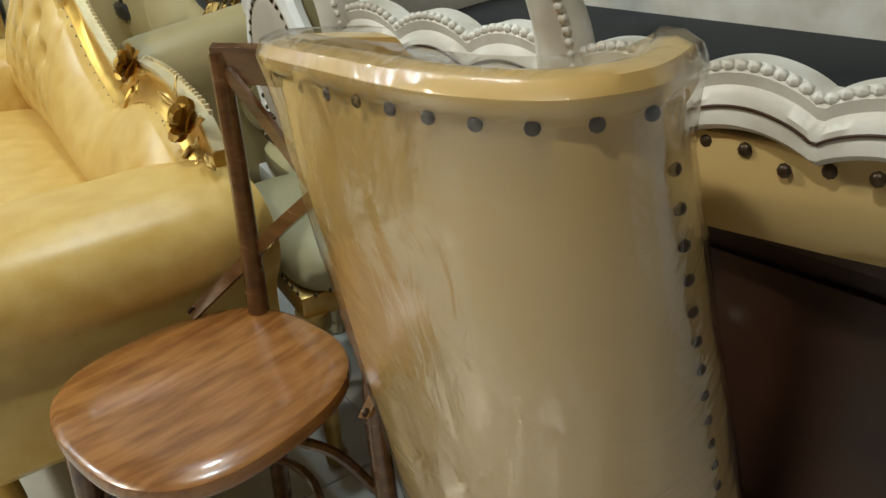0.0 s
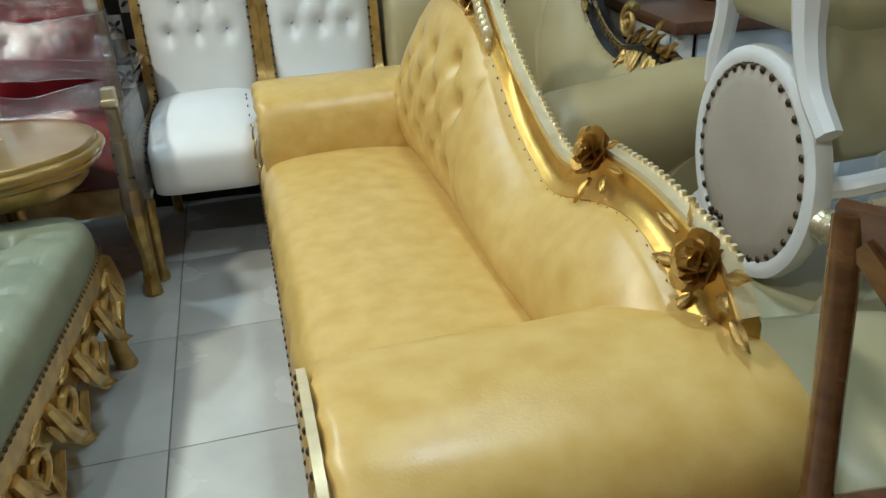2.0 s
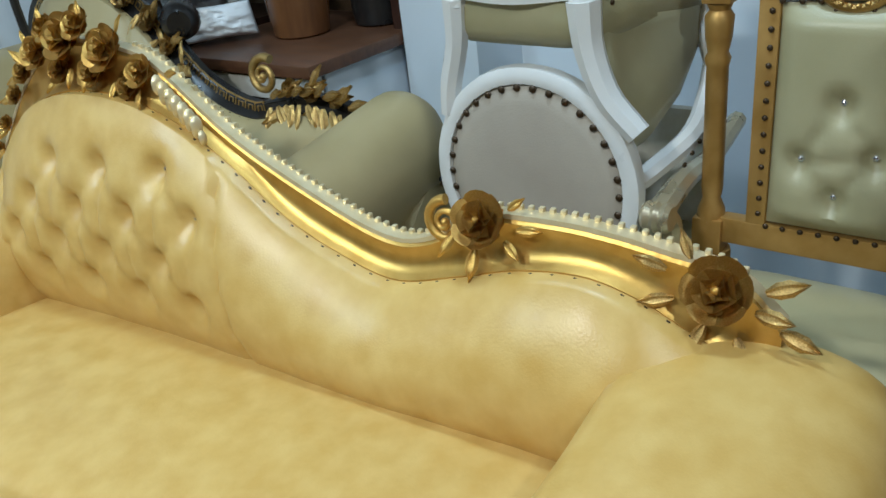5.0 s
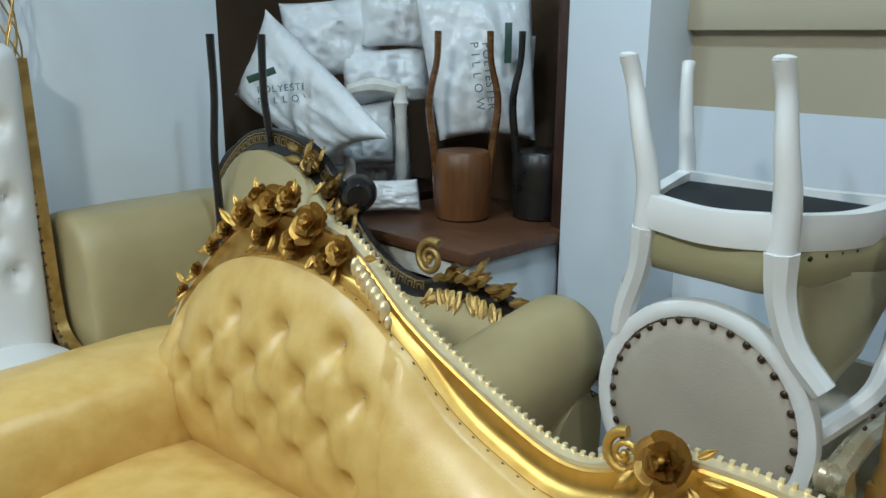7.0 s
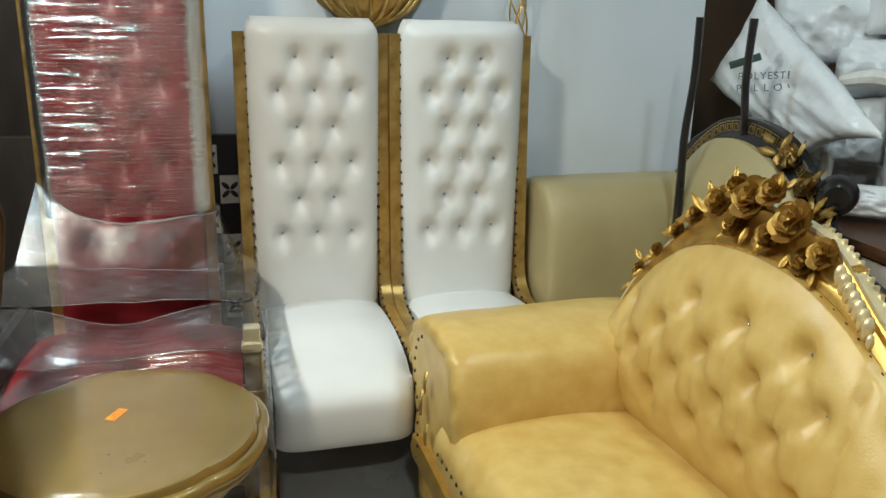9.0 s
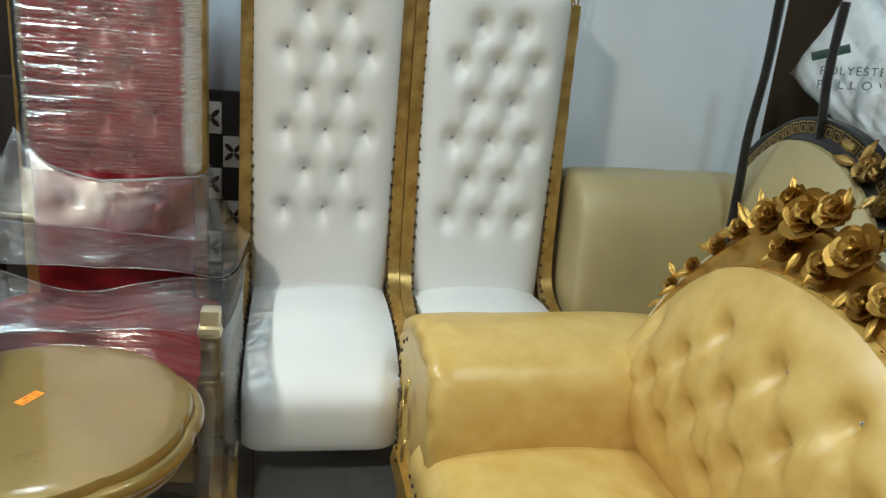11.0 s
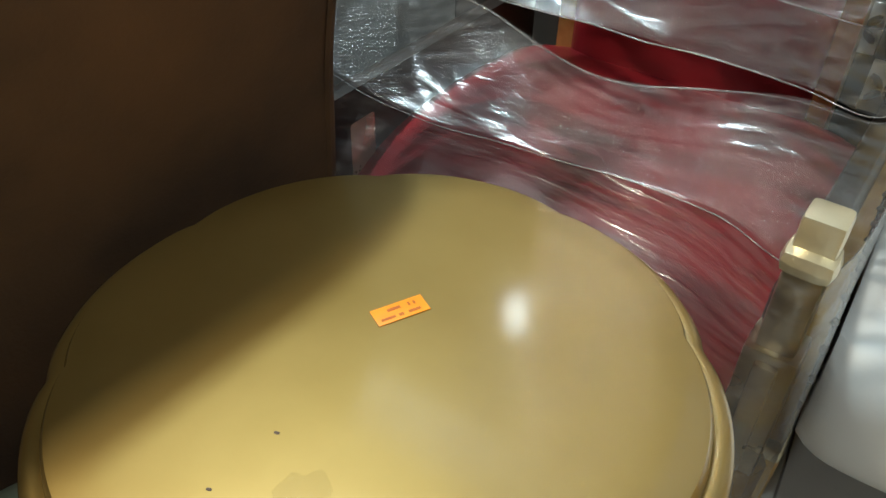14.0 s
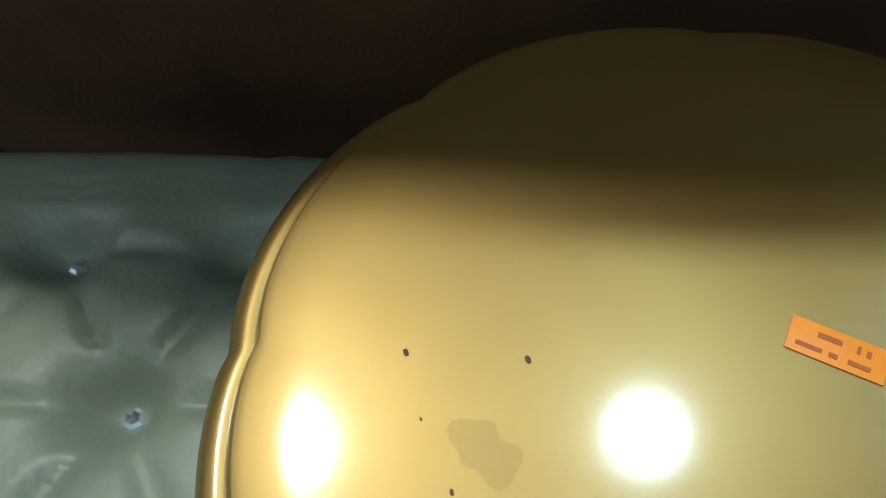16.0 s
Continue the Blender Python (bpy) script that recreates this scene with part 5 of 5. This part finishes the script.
rings = []
for i in range(NT):
    h = tub_top(i)
    lo = [(0.14 + (h - 0.09 - 0.14) * f, 0.0) for f in (0, 0.12, 0.25, 0.38, 0.5, 0.62, 0.74, 0.86, 0.96)]
    rings.append([tub_at(i, z, ins + 0.004 * noise.noise((i * 0.12, z * 9, 3))) for z, ins in lo + [(h - 0.036, 0.004), (h - 0.030, -0.002), (h - 0.024, -0.009), (h - 0.013, -0.011), (h - 0.003, -0.003), (h, 0.014), (h - 0.005, 0.036), (h - 0.022, 0.05), (h - 0.06, 0.056), (h - 0.16, 0.066), (0.2, 0.07)]])
part("backrest", skin(rings), CREAM, tub)
rings = []
for i in range(NT):
    h = tub_top(i)
    rings.append([tub_at(i, z, ins - 0.006 - 0.004 * noise.noise((i * 0.2, z * 7, 8)) - 0.003 * noise.noise((i * 0.6, z * 22, 5))) for z, ins in [(0.15 + (h - 0.23) * k / 26, 0.0) for k in range(27)] + [(h - 0.030, -0.006), (h - 0.014, -0.011), (h, -0.004), (h + 0.006, 0.014), (h + 0.004, 0.040), (h - 0.03, 0.062), (h - 0.12, 0.072)]])
part("plastic_cover", skin(rings, closed=False), FILM_COVER, tub, "loose clear plastic cover")
line = [tub_at(i, tub_top(i) - 0.034, -0.003) for i in range(5, 54)]
for p, t in even(line, 0.042):
    share("nail", NAIL_BIG, tub, facing(p, p - Vector((centre.x, centre.y, p.z)), 0.8))
line = [tub_at(54, z, -0.003) for z in np.linspace(0.925, 0.40, 40)]
for p, t in even(line, 0.036):
    share("nail", NAIL_BIG, tub, facing(p, p - Vector((centre.x, centre.y, p.z)), 0.8))
part("seat", box((1.73, -0.31, 0.36), (0.17, 0.20, 0.24), 0.04), CREAM, tub)
for i in (8, 34, 66):
    p = tub_at(i, 0.16, 0.03)
    part("leg", tube([p + Vector((0, 0, 0.03)), (p.x, p.y, 0.0)], [0.02, 0.013], 8), BLACK, tub)


# ---- upturned carved settee on a dark cabinet ----
AXD = Vector((0.211, -0.977, 0))
BXD = Vector((0.977, 0.211, 0))
settee = thing("settee", Matrix.Translation((1.70, 0.165, 0)) @ Matrix((AXD, BXD, Vector((0, 0, 1)))).transposed().to_4x4(), "upturned distressed white carved settee with scalloped rope rails and black underside", "settee")


def scallop(u, period):
    """The waved edge of a carved rail."""
    return abs(math.sin(math.pi * u / period)) ** 0.7


def carved_rail(a, b, period, drop=0.0):
    a, b = Vector(a), Vector(b)
    n = 60
    side = (b - a).normalized().cross(Vector((0, 0, 1)))
    rings, rope, groove = [], [], []
    for k in range(n + 1):
        p = a.lerp(b, k / n)
        u = (b - a).length * k / n
        h = 0.022 * scallop(u, period)
        rings.append([p + side * x + Vector((0, 0, z)) for x, z in ((0.012, -0.035 + h * 0.9), (0.022, -0.028 + h * 0.9), (0.024, -0.005 + h), (0.016, 0.006 + h), (0.020, 0.018 + h), (0.012, 0.028 + h), (-0.014, 0.028 + h), (-0.014, -0.035 + h * 0.9))])
        rope.append(p + side * 0.016 + Vector((0, 0, 0.024 + h)))
        groove.append(p + side * 0.0245 + Vector((0, 0, -0.012 + h)))
    part("carved_rail", skin(rings), WHITE_AGED, settee)
    bm = bmesh.new()
    for p, t in even(rope, 0.0125):
        ball(p, 0.0068, 6, bm, (1.0, 1.0, 0.8))
    tagged(part("rope_edge", bm, WHITE_AGED, settee), kind="stuff")
    part("groove_line", tube(groove, 0.0016, 5), DARKWOOD, settee)


ZS = 0.885
L1, D1 = 0.82, 0.37
carved_rail((0, 0, ZS), (0.40, 0, ZS), 0.135)
carved_rail((0.43, 0, ZS), (L1, 0, ZS), 0.135)
carved_rail((-0.05, D1, ZS), (0, 0.02, ZS), 0.12)
carved_rail((L1, D1, ZS), (-0.05, D1, ZS), 0.14)
for a, b, lean_a, lean_b in ((-0.005, 0.0, -0.03, -0.03), (0.415, 0.0, 0.0, -0.035), (L1, 0.0, 0.03, -0.03), (-0.05, D1, -0.03, 0.03), (L1, D1, 0.03, 0.03)):
    path = spline([(a, b, ZS - 0.03), (a + lean_a * 0.2, b + lean_b * 0.4, ZS + 0.05), (a + lean_a, b + lean_b * 1.2, ZS + 0.13), (a + lean_a * 0.6, b + lean_b * 0.5, ZS + 0.24), (a + lean_a, b + lean_b, ZS + 0.33)], 24)
    part("leg", tube(path, [0.034, 0.032, 0.027, 0.020, 0.018, 0.022], 12), WHITE_AGED, settee, "carved cabriole leg")
    bm = bmesh.new()
    for p, t in even([q + Vector((0.022, -0.018, 0)) for q in path[2:]], 0.014):
        ball(p, 0.0058, 6, bm)
    tagged(part("rope_edge", bm, WHITE_AGED, settee), kind="stuff")
part("dust_cover", box((0.385, D1 / 2, ZS - 0.012), (0.86, D1 - 0.03, 0.006), 0.001), DUST, settee, "black fabric dust cover")
rings = []
for f, z in ((0.99, ZS - 0.025), (1.0, ZS - 0.05), (1.01, ZS - 0.08), (0.99, ZS - 0.11), (0.93, ZS - 0.13), (0.6, ZS - 0.14), (0.1, ZS - 0.142)):
    rings.append([Vector((0.385 + 0.435 * f * c * q, D1 / 2 + 0.188 * f * s * q + 0.008 * math.sin(c * 12) * f, z)) for k in range(64) for c, s in [(math.cos(2 * math.pi * k / 64), math.sin(2 * math.pi * k / 64))] for q in [(abs(c) ** 8 + abs(s) ** 8) ** -0.125]])
part("seat", skin(rings), TAN, settee)
nails([Vector((u, -0.006, ZS - 0.050 + 0.016 * scallop(u, 0.135))) for u in np.arange(0.03, L1, 0.04)], (0, -1, 0.1), settee, NAIL_BIG)
cab = thing("cabinet", Matrix.Translation((1.70, 0.165, 0)) @ Matrix((AXD, BXD, Vector((0, 0, 1)))).transposed().to_4x4(), "low dark stained wooden cabinet under the upturned settee", "cabinet")
part("body", box((0.40, 0.43, 0.355), (0.80, 0.54, 0.67), 0.006), DARKWOOD, cab)
part("cabinet_top", box((0.40, 0.42, 0.716), (0.86, 0.60, 0.05), 0.008), DARKWOOD, cab)
part("door", box((0.20, 0.155, 0.36), (0.37, 0.014, 0.58), 0.004), DARKWOOD, cab)
part("door", box((0.60, 0.155, 0.36), (0.37, 0.014, 0.58), 0.004), DARKWOOD, cab)
for a in (0.03, 0.77):
    for b in (0.19, 0.67):
        part("foot", box((a, b, 0.011), (0.05, 0.05, 0.022), 0.004), DARKWOOD, cab)


# ---- storage niche ----
shelf_bench = thing("storage_bench", pose(2.34, 2.02, 0), "mahogany board bench holding stored stools and bagged pillows", "bench")
part("board", box((0, 0.04, 0.745), (0.62, 0.62, 0.035), 0.005), PLANK, shelf_bench)
for x in (-0.27, 0.27):
    for y in (-0.22, 0.30):
        part("leg", box((x, y, 0.364), (0.05, 0.05, 0.727), 0.005), WHITE_AGED, shelf_bench)
part("rail", box((-0.285, 0.04, 0.69), (0.02, 0.5, 0.06), 0.003), WHITE_AGED, shelf_bench)
part("side_panel", box((0.02, -0.235, 0.36), (0.5, 0.012, 0.72), 0.002), WALL, shelf_bench)


def stool(m, wood, leg_wood, label):
    """A stool turned over: a drum seat with bowed legs upward."""
    root = thing("stool", m, label, "stool", "upturned stools")
    part("seat", lathe([(0.002, 0.0), (0.075, 0.0), (0.083, 0.006), (0.088, 0.05), (0.090, 0.15), (0.086, 0.205), (0.08, 0.212), (0.002, 0.212)], 28), wood, root)
    for turn in (139, -51):
        a = radians(turn)
        c, s = math.cos(a), math.sin(a)
        part("leg", tube(spline([(0.08 * c, 0.08 * s, 0.05), (0.088 * c, 0.088 * s, 0.2), (0.105 * c, 0.105 * s, 0.36), (0.082 * c, 0.082 * s, 0.48), (0.078 * c, 0.078 * s, 0.57)], 16), [0.010, 0.013, 0.012, 0.010, 0.011], 8), leg_wood, root)
    return root


stool(pose(2.335, 2.08, 0.7625), DRUM, WALNUT, "upturned wooden drum stool with bowed legs on the bench board")
stool(pose(2.52, 1.92, 0.7625, 0, 0, 20), BLACK, BLACK, "upturned dark stool with bowed legs on the bench board")
black_stool = thing("stool", pose(1.80, 2.50, 0.83), "black stool upturned behind the olive chaise with its legs up", "stool")
for x, y in ((-0.070, 0.0), (0.055, -0.07)):
    part("leg", tube(spline([(x * 1.05, y * 1.05, -0.20), (x * 1.1, y * 1.1, 0.02), (x * 1.15, y * 1.15, 0.16), (x * 0.98, y * 0.98, 0.32), (x, y, 0.49)], 12), [0.014, 0.012, 0.011, 0.012], 8), BLACK, black_stool)
part("seat", lathe([(0.002, -0.25), (0.10, -0.25), (0.11, -0.23), (0.11, -0.20), (0.10, -0.19), (0.002, -0.19)], 24), BLACK, black_stool)
part("column", tube([(0.03, 0.02, -0.22), (0.03, 0.02, -0.83)], 0.02, 8), BLACK, black_stool)

cream_chair = thing("chair", pose(2.30, 2.33, 0.7625), "cream painted chair part stored on the board", "chair")
part("back_post", lathe([(0.016, 0.0), (0.022, 0.02), (0.017, 0.1), (0.022, 0.12), (0.018, 0.2), (0.02, 0.33), (0.026, 0.345), (0.02, 0.36), (0.022, 0.40)], 14), WHITE_AGED, cream_chair)
part("crest", tube(spline([(0.0, 0.0, 0.385), (-0.06, 0.06, 0.40), (-0.12, 0.12, 0.385)], 12), [0.02, 0.026, 0.018], 8), WHITE_AGED, cream_chair)
part("back_post", lathe([(0.016, 0.0), (0.022, 0.02), (0.017, 0.2), (0.02, 0.39)], 12, None, (-0.12, 0.12, 0)), WHITE_AGED, cream_chair)


def bag(corners, fat, m_label, seed, name="pillow_bag"):
    """A plump plastic bag between four corners."""
    a, b, c, d = [Vector(p) for p in corners]
    n = 30
    nrm = (b - a).cross(d - a).normalized()
    mid_p = (a + b + c + d) / 4
    root = thing(name, Matrix.Translation(mid_p), m_label, "bag", "bagged pillows")
    bm = bmesh.new()
    for sgn in (1, -1):
        vs = []
        for j in range(n + 1):
            v = j / n
            row = []
            for i in range(n + 1):
                u = i / n
                p = a.lerp(b, u).lerp(d.lerp(c, u), v)
                puff = (16 * u * (1 - u) * v * (1 - v)) ** 0.42
                crease = 0.34 * noise.noise((u * 4 + seed, v * 4, seed * 1.7)) + 0.26 * (0.3 - abs(noise.noise((u * 9, v * 3 + seed, 4.0)))) + 0.20 * (0.25 - abs(noise.noise((u * 6 + v * 7, v * 9 - u * 6, seed + 0.5)))) + 0.05 * noise.noise((u * 22, v * 22, seed))
                edge_in = 0.05 * (math.sin(math.pi * u) * (1 - 2 * v) * abs(1 - 2 * v) ** 6 + 0)
                row.append(bm.verts.new(p - mid_p + nrm * sgn * fat * (puff * (1 + crease)) + (d - a) * edge_in))
            vs.append(row)
        for r0, r1 in zip(vs, vs[1:]):
            for i in range(n):
                bm.faces.new((r0[i], r0[i + 1], r1[i + 1], r1[i]))
    bmesh.ops.remove_doubles(bm, verts=bm.verts, dist=0.0008)
    part("bag_body", bm, BAG, root, sharp=70)
    return root, mid_p, nrm


def lettering(root, text, at_p, right, up, size, material=INK):
    """Printed words, as flat mesh letters, on a plane."""
    cu = bpy.data.curves.new("print", "FONT")
    cu.body, cu.size, cu.align_x, cu.align_y, cu.extrude, cu.space_character = text, size, "CENTER", "CENTER", 0.0008, 1.15
    tmp = bpy.data.objects.new("print", cu)
    me = bpy.data.meshes.new_from_object(tmp)
    bpy.data.objects.remove(tmp)
    me.materials.append(material)
    x, y = Vector(right).normalized(), Vector(up).normalized()
    y = (y - x * y.dot(x)).normalized()
    ob = new("print", me)
    ob.parent = root
    ob.matrix_basis = Matrix.Translation(at_p) @ Matrix((x, y, x.cross(y))).transposed().to_4x4()
    return ob


EYE7 = Vector((0.56, 0.35, 1.316))
b1, c1, n1 = bag([(2.06, 2.726, 1.40), (2.07, 2.97, 1.11), (2.07, 2.42, 0.925), (2.07, 2.115, 1.03)], 0.055, "white pillow bag with grey print, slumped on its corner", 1)
to_eye = (EYE7 - c1).normalized()
rt = Vector((0, 0, 1)).cross(to_eye).normalized()
off = to_eye * 0.100
lettering(b1, "POLYESTER", off + rt * -0.045 + Vector((0, 0, 0.035)), rt + Vector((0, 0, 0.08)), (0, 0, 1), 0.030)
lettering(b1, "P I L L O W", off + rt * -0.045 + Vector((0, 0, 0.0)), rt + Vector((0, 0, 0.08)), (0, 0, 1), 0.030)
part("print_band", box(off * 0.95 + rt * -0.115 + Vector((0, 0, 0.075)), (0.09, 0.004, 0.022), 0.001, None, Matrix((rt, -to_eye, Vector((0, 0, 1)))).transposed().to_4x4() @ pose(0, 0, 0, 0, -20, 0)), BAG_GREEN, b1)
b2, c2, n2 = bag([(2.34, 2.31, 1.45), (2.60, 2.05, 1.47), (2.60, 2.01, 0.99), (2.39, 2.24, 0.985)], 0.075, "white pillow bag with vertical grey print, standing upright", 2)
to_eye = (EYE7 - c2).normalized()
rt = Vector((0, 0, 1)).cross(to_eye).normalized()
off = to_eye * 0.118
lettering(b2, "POLYESTER", off + rt * 0.028 + Vector((0, 0, -0.03)), Vector((0, 0, -1)) + rt * 0.12, rt, 0.036)
lettering(b2, "P I L L O W", off + rt * -0.008 + Vector((0, 0, -0.03)), Vector((0, 0, -1)) + rt * 0.12, rt, 0.036)
part("print_band", box(off * 0.95 + rt * 0.085 + Vector((0, 0, 0.07)), (0.022, 0.004, 0.12), 0.001, None, Matrix((rt, -to_eye, Vector((0, 0, 1)))).transposed().to_4x4()), BAG_GREEN, b2)
bag([(2.12, 2.74, 1.42), (2.36, 2.55, 1.46), (2.38, 2.50, 1.19), (2.14, 2.70, 1.16)], 0.09, "white pillow bag piled behind others", 3)
bag([(2.30, 2.52, 1.56), (2.56, 2.34, 1.55), (2.54, 2.34, 1.26), (2.28, 2.50, 1.28)], 0.10, "bulging white pillow bag between others in the pile", 9)
bag([(2.50, 2.30, 1.34), (2.72, 2.12, 1.32), (2.70, 2.12, 1.02), (2.48, 2.28, 1.04)], 0.08, "shaded white pillow bag behind the upright one", 10)
bag([(2.24, 2.56, 1.27), (2.48, 2.40, 1.29), (2.48, 2.38, 1.10), (2.24, 2.54, 1.08)], 0.08, "crumpled white pillow bag in the pile", 4)
bag([(2.10, 2.58, 1.09), (2.34, 2.42, 1.11), (2.34, 2.40, 0.90), (2.12, 2.54, 0.88)], 0.08, "grey-white pillow bag in the pile", 5)
bag([(2.08, 2.36, 0.88), (2.27, 2.22, 0.875), (2.27, 2.20, 0.775), (2.09, 2.33, 0.775)], 0.045, "small white bag lying on the board", 6)
bag([(2.44, 2.46, 1.58), (2.74, 2.20, 1.60), (2.74, 2.20, 1.32), (2.46, 2.42, 1.30)], 0.09, "white pillow bag on top of the pile", 7)
bag([(2.26, 2.70, 1.02), (2.50, 2.52, 1.04), (2.50, 2.50, 0.78), (2.28, 2.66, 0.77)], 0.09, "grey-white pillow bag low in the pile", 8)
support = thing("storage_rack", pose(2.45, 2.62, 0), "dark wooden rack carrying the pillow pile", "rack")
part("shelf", box((0, 0.12, 0.745), (0.60, 0.50, 0.03), 0.003), DARKWOOD, support)
for x in (-0.27, 0.27):
    for y in (-0.1, 0.33):
        part("post", box((x, y, 0.365), (0.04, 0.04, 0.73), 0.003), DARKWOOD, support)
tall = thing("wooden_post", pose(2.46, 1.785, 0), "dark wooden post leaning beside the pillar", "post")
part("post_body", box((0, 0, 0.80), (0.04, 0.05, 1.60), 0.004), DARKWOOD, tall)
bolster = thing("bolster", pose(1.93, 2.09, 0.893, 90, 0, -40), "small black round bolster behind the olive chaise", "cushion")
part("roll", lathe([(0.002, -0.06), (0.03, -0.06), (0.046, -0.045), (0.052, 0), (0.046, 0.045), (0.03, 0.06), (0.002, 0.06)], 20), BLACK, bolster)


# ---- wall shelf and ornaments ----
wall_shelf = thing("wall_shelf", pose(2.62, -0.05, 1.10), "thick mahogany floating wall shelf", "shelf")
part("board", box((-0.11, 0.07, 0.0), (0.22, 1.42, 0.055), 0.004), PLANK, wall_shelf)
boat = thing("carved_ornament", pose(2.49, 0.53, 1.1275), "dark carved wooden crocodile-like ornament on the wall shelf", "ornament")
rings = []
for k in range(22):
    u = k / 21
    y = 0.20 - 0.52 * u
    w = 0.045 * math.sin(math.pi * (0.10 + 0.85 * u)) ** 0.6
    h = 0.030 * math.sin(math.pi * (0.10 + 0.85 * u)) ** 0.5
    rings.append([Vector((w * math.cos(a), y, 0.022 + h * 0.9 + h * math.sin(a) * (1 if math.sin(a) > 0 else 0.9))) for a in np.linspace(0, 2 * math.pi, 12, endpoint=False)])
part("body", skin(rings), DARKWOOD, boat)
part("base", box((0, -0.04, 0.012), (0.06, 0.34, 0.024), 0.006), DARKWOOD, boat)
part("crest", tube(spline([(0, 0.14, 0.10), (0, 0.09, 0.085), (0, 0.03, 0.07)], 8), [0.004, 0.014, 0.012], 8), DARKWOOD, boat)
bowl = thing("wall_ornament", pose(0.835, 2.815, 1.50), "gold ribbed half-round ornament on the wall above the throne chairs", "ornament")
part("body", lathe([(0.003, -0.235), (0.05, -0.228), (0.10, -0.205), (0.15, -0.165), (0.19, -0.10), (0.21, 0.0), (0.2, 0.01), (0.003, 0.01)], 40, wave=lambda a: 1 + 0.02 * math.sin(a * 14)), GOLD_OLD, bowl)
for o in bowl.children:
    o.scale = (1, 0.2, 1)
for k in range(9):
    a = math.pi * (k + 0.5) / 9
    part("rib", tube(spline([(0.012 * math.cos(a), -0.02, -0.228), (0.12 * math.cos(a), -0.036, -0.175), (0.205 * math.cos(a), -0.03, -0.03)], 10), 0.006, 6), GOLD_OLD, bowl)
vine = thing("wall_vine", pose(1.32, 2.80, 1.15), "twisted golden wire vine hanging on the wall", "ornament")
for k in range(7):
    ph = k * 1.3
    part("strand", tube([Vector((0.05 * s - 0.045 + 0.035 * math.sin(u * 9 + ph) * (1 - 0.7 * (1 - u)), 0.015 * math.sin(u * 7 + ph * 2), -0.24 + u * 0.62)) for u in np.linspace(0.05 * k, 1, 30) for s in [1 - u]], 0.0028, 5), GOLD_OLD, vine)
screen = thing("carved_screen", pose(0.02, 2.80, 0), "dark wooden screen with black and white carved squares", "screen")
part("panel", box((0, 0, 0.48), (0.86, 0.03, 0.96), 0.004), PANEL, screen)
for x, z in ((0.335, 0.89), (0.395, 0.80), (0.335, 0.71), (0.395, 0.62), (0.335, 0.53), (0.395, 0.44)):
    part("carved_square", box((x, -0.019, z), (0.056, 0.012, 0.084), 0.002), WHITE_AGED, screen)
    for q in (45, 135, 225, 315):
        part("petal", ball((0, 0.017, 0), 0.016, 8, None, (0.45, 1, 0.3)), DARKWOOD, screen).matrix_basis = pose(x, -0.025, z) @ pose(0, 0, 0, 90, 0, 0) @ pose(0, 0, 0, 0, 0, q)


# ---- floor tiles ----
tile_bm = box((0, 0, 0), (0.517, 0.517, 0.010), 0.0025)
TILE_ME = data("tile", tile_bm, TILE, 30)
for i in range(-6, 6):
    for j in range(-9, 6):
        q = pose(0, 0, 0, 0, 0, 5) @ Vector((0.46 + 0.52 * i, 1.42 + 0.52 * j, 0))
        if -3.2 < q.x < 3.0 and -3.1 < q.y < 3.2:
            share("tile", TILE_ME, floor, Matrix.Translation((q.x, q.y, -0.005)) @ pose(0, 0, 0, 0, 0, 5))
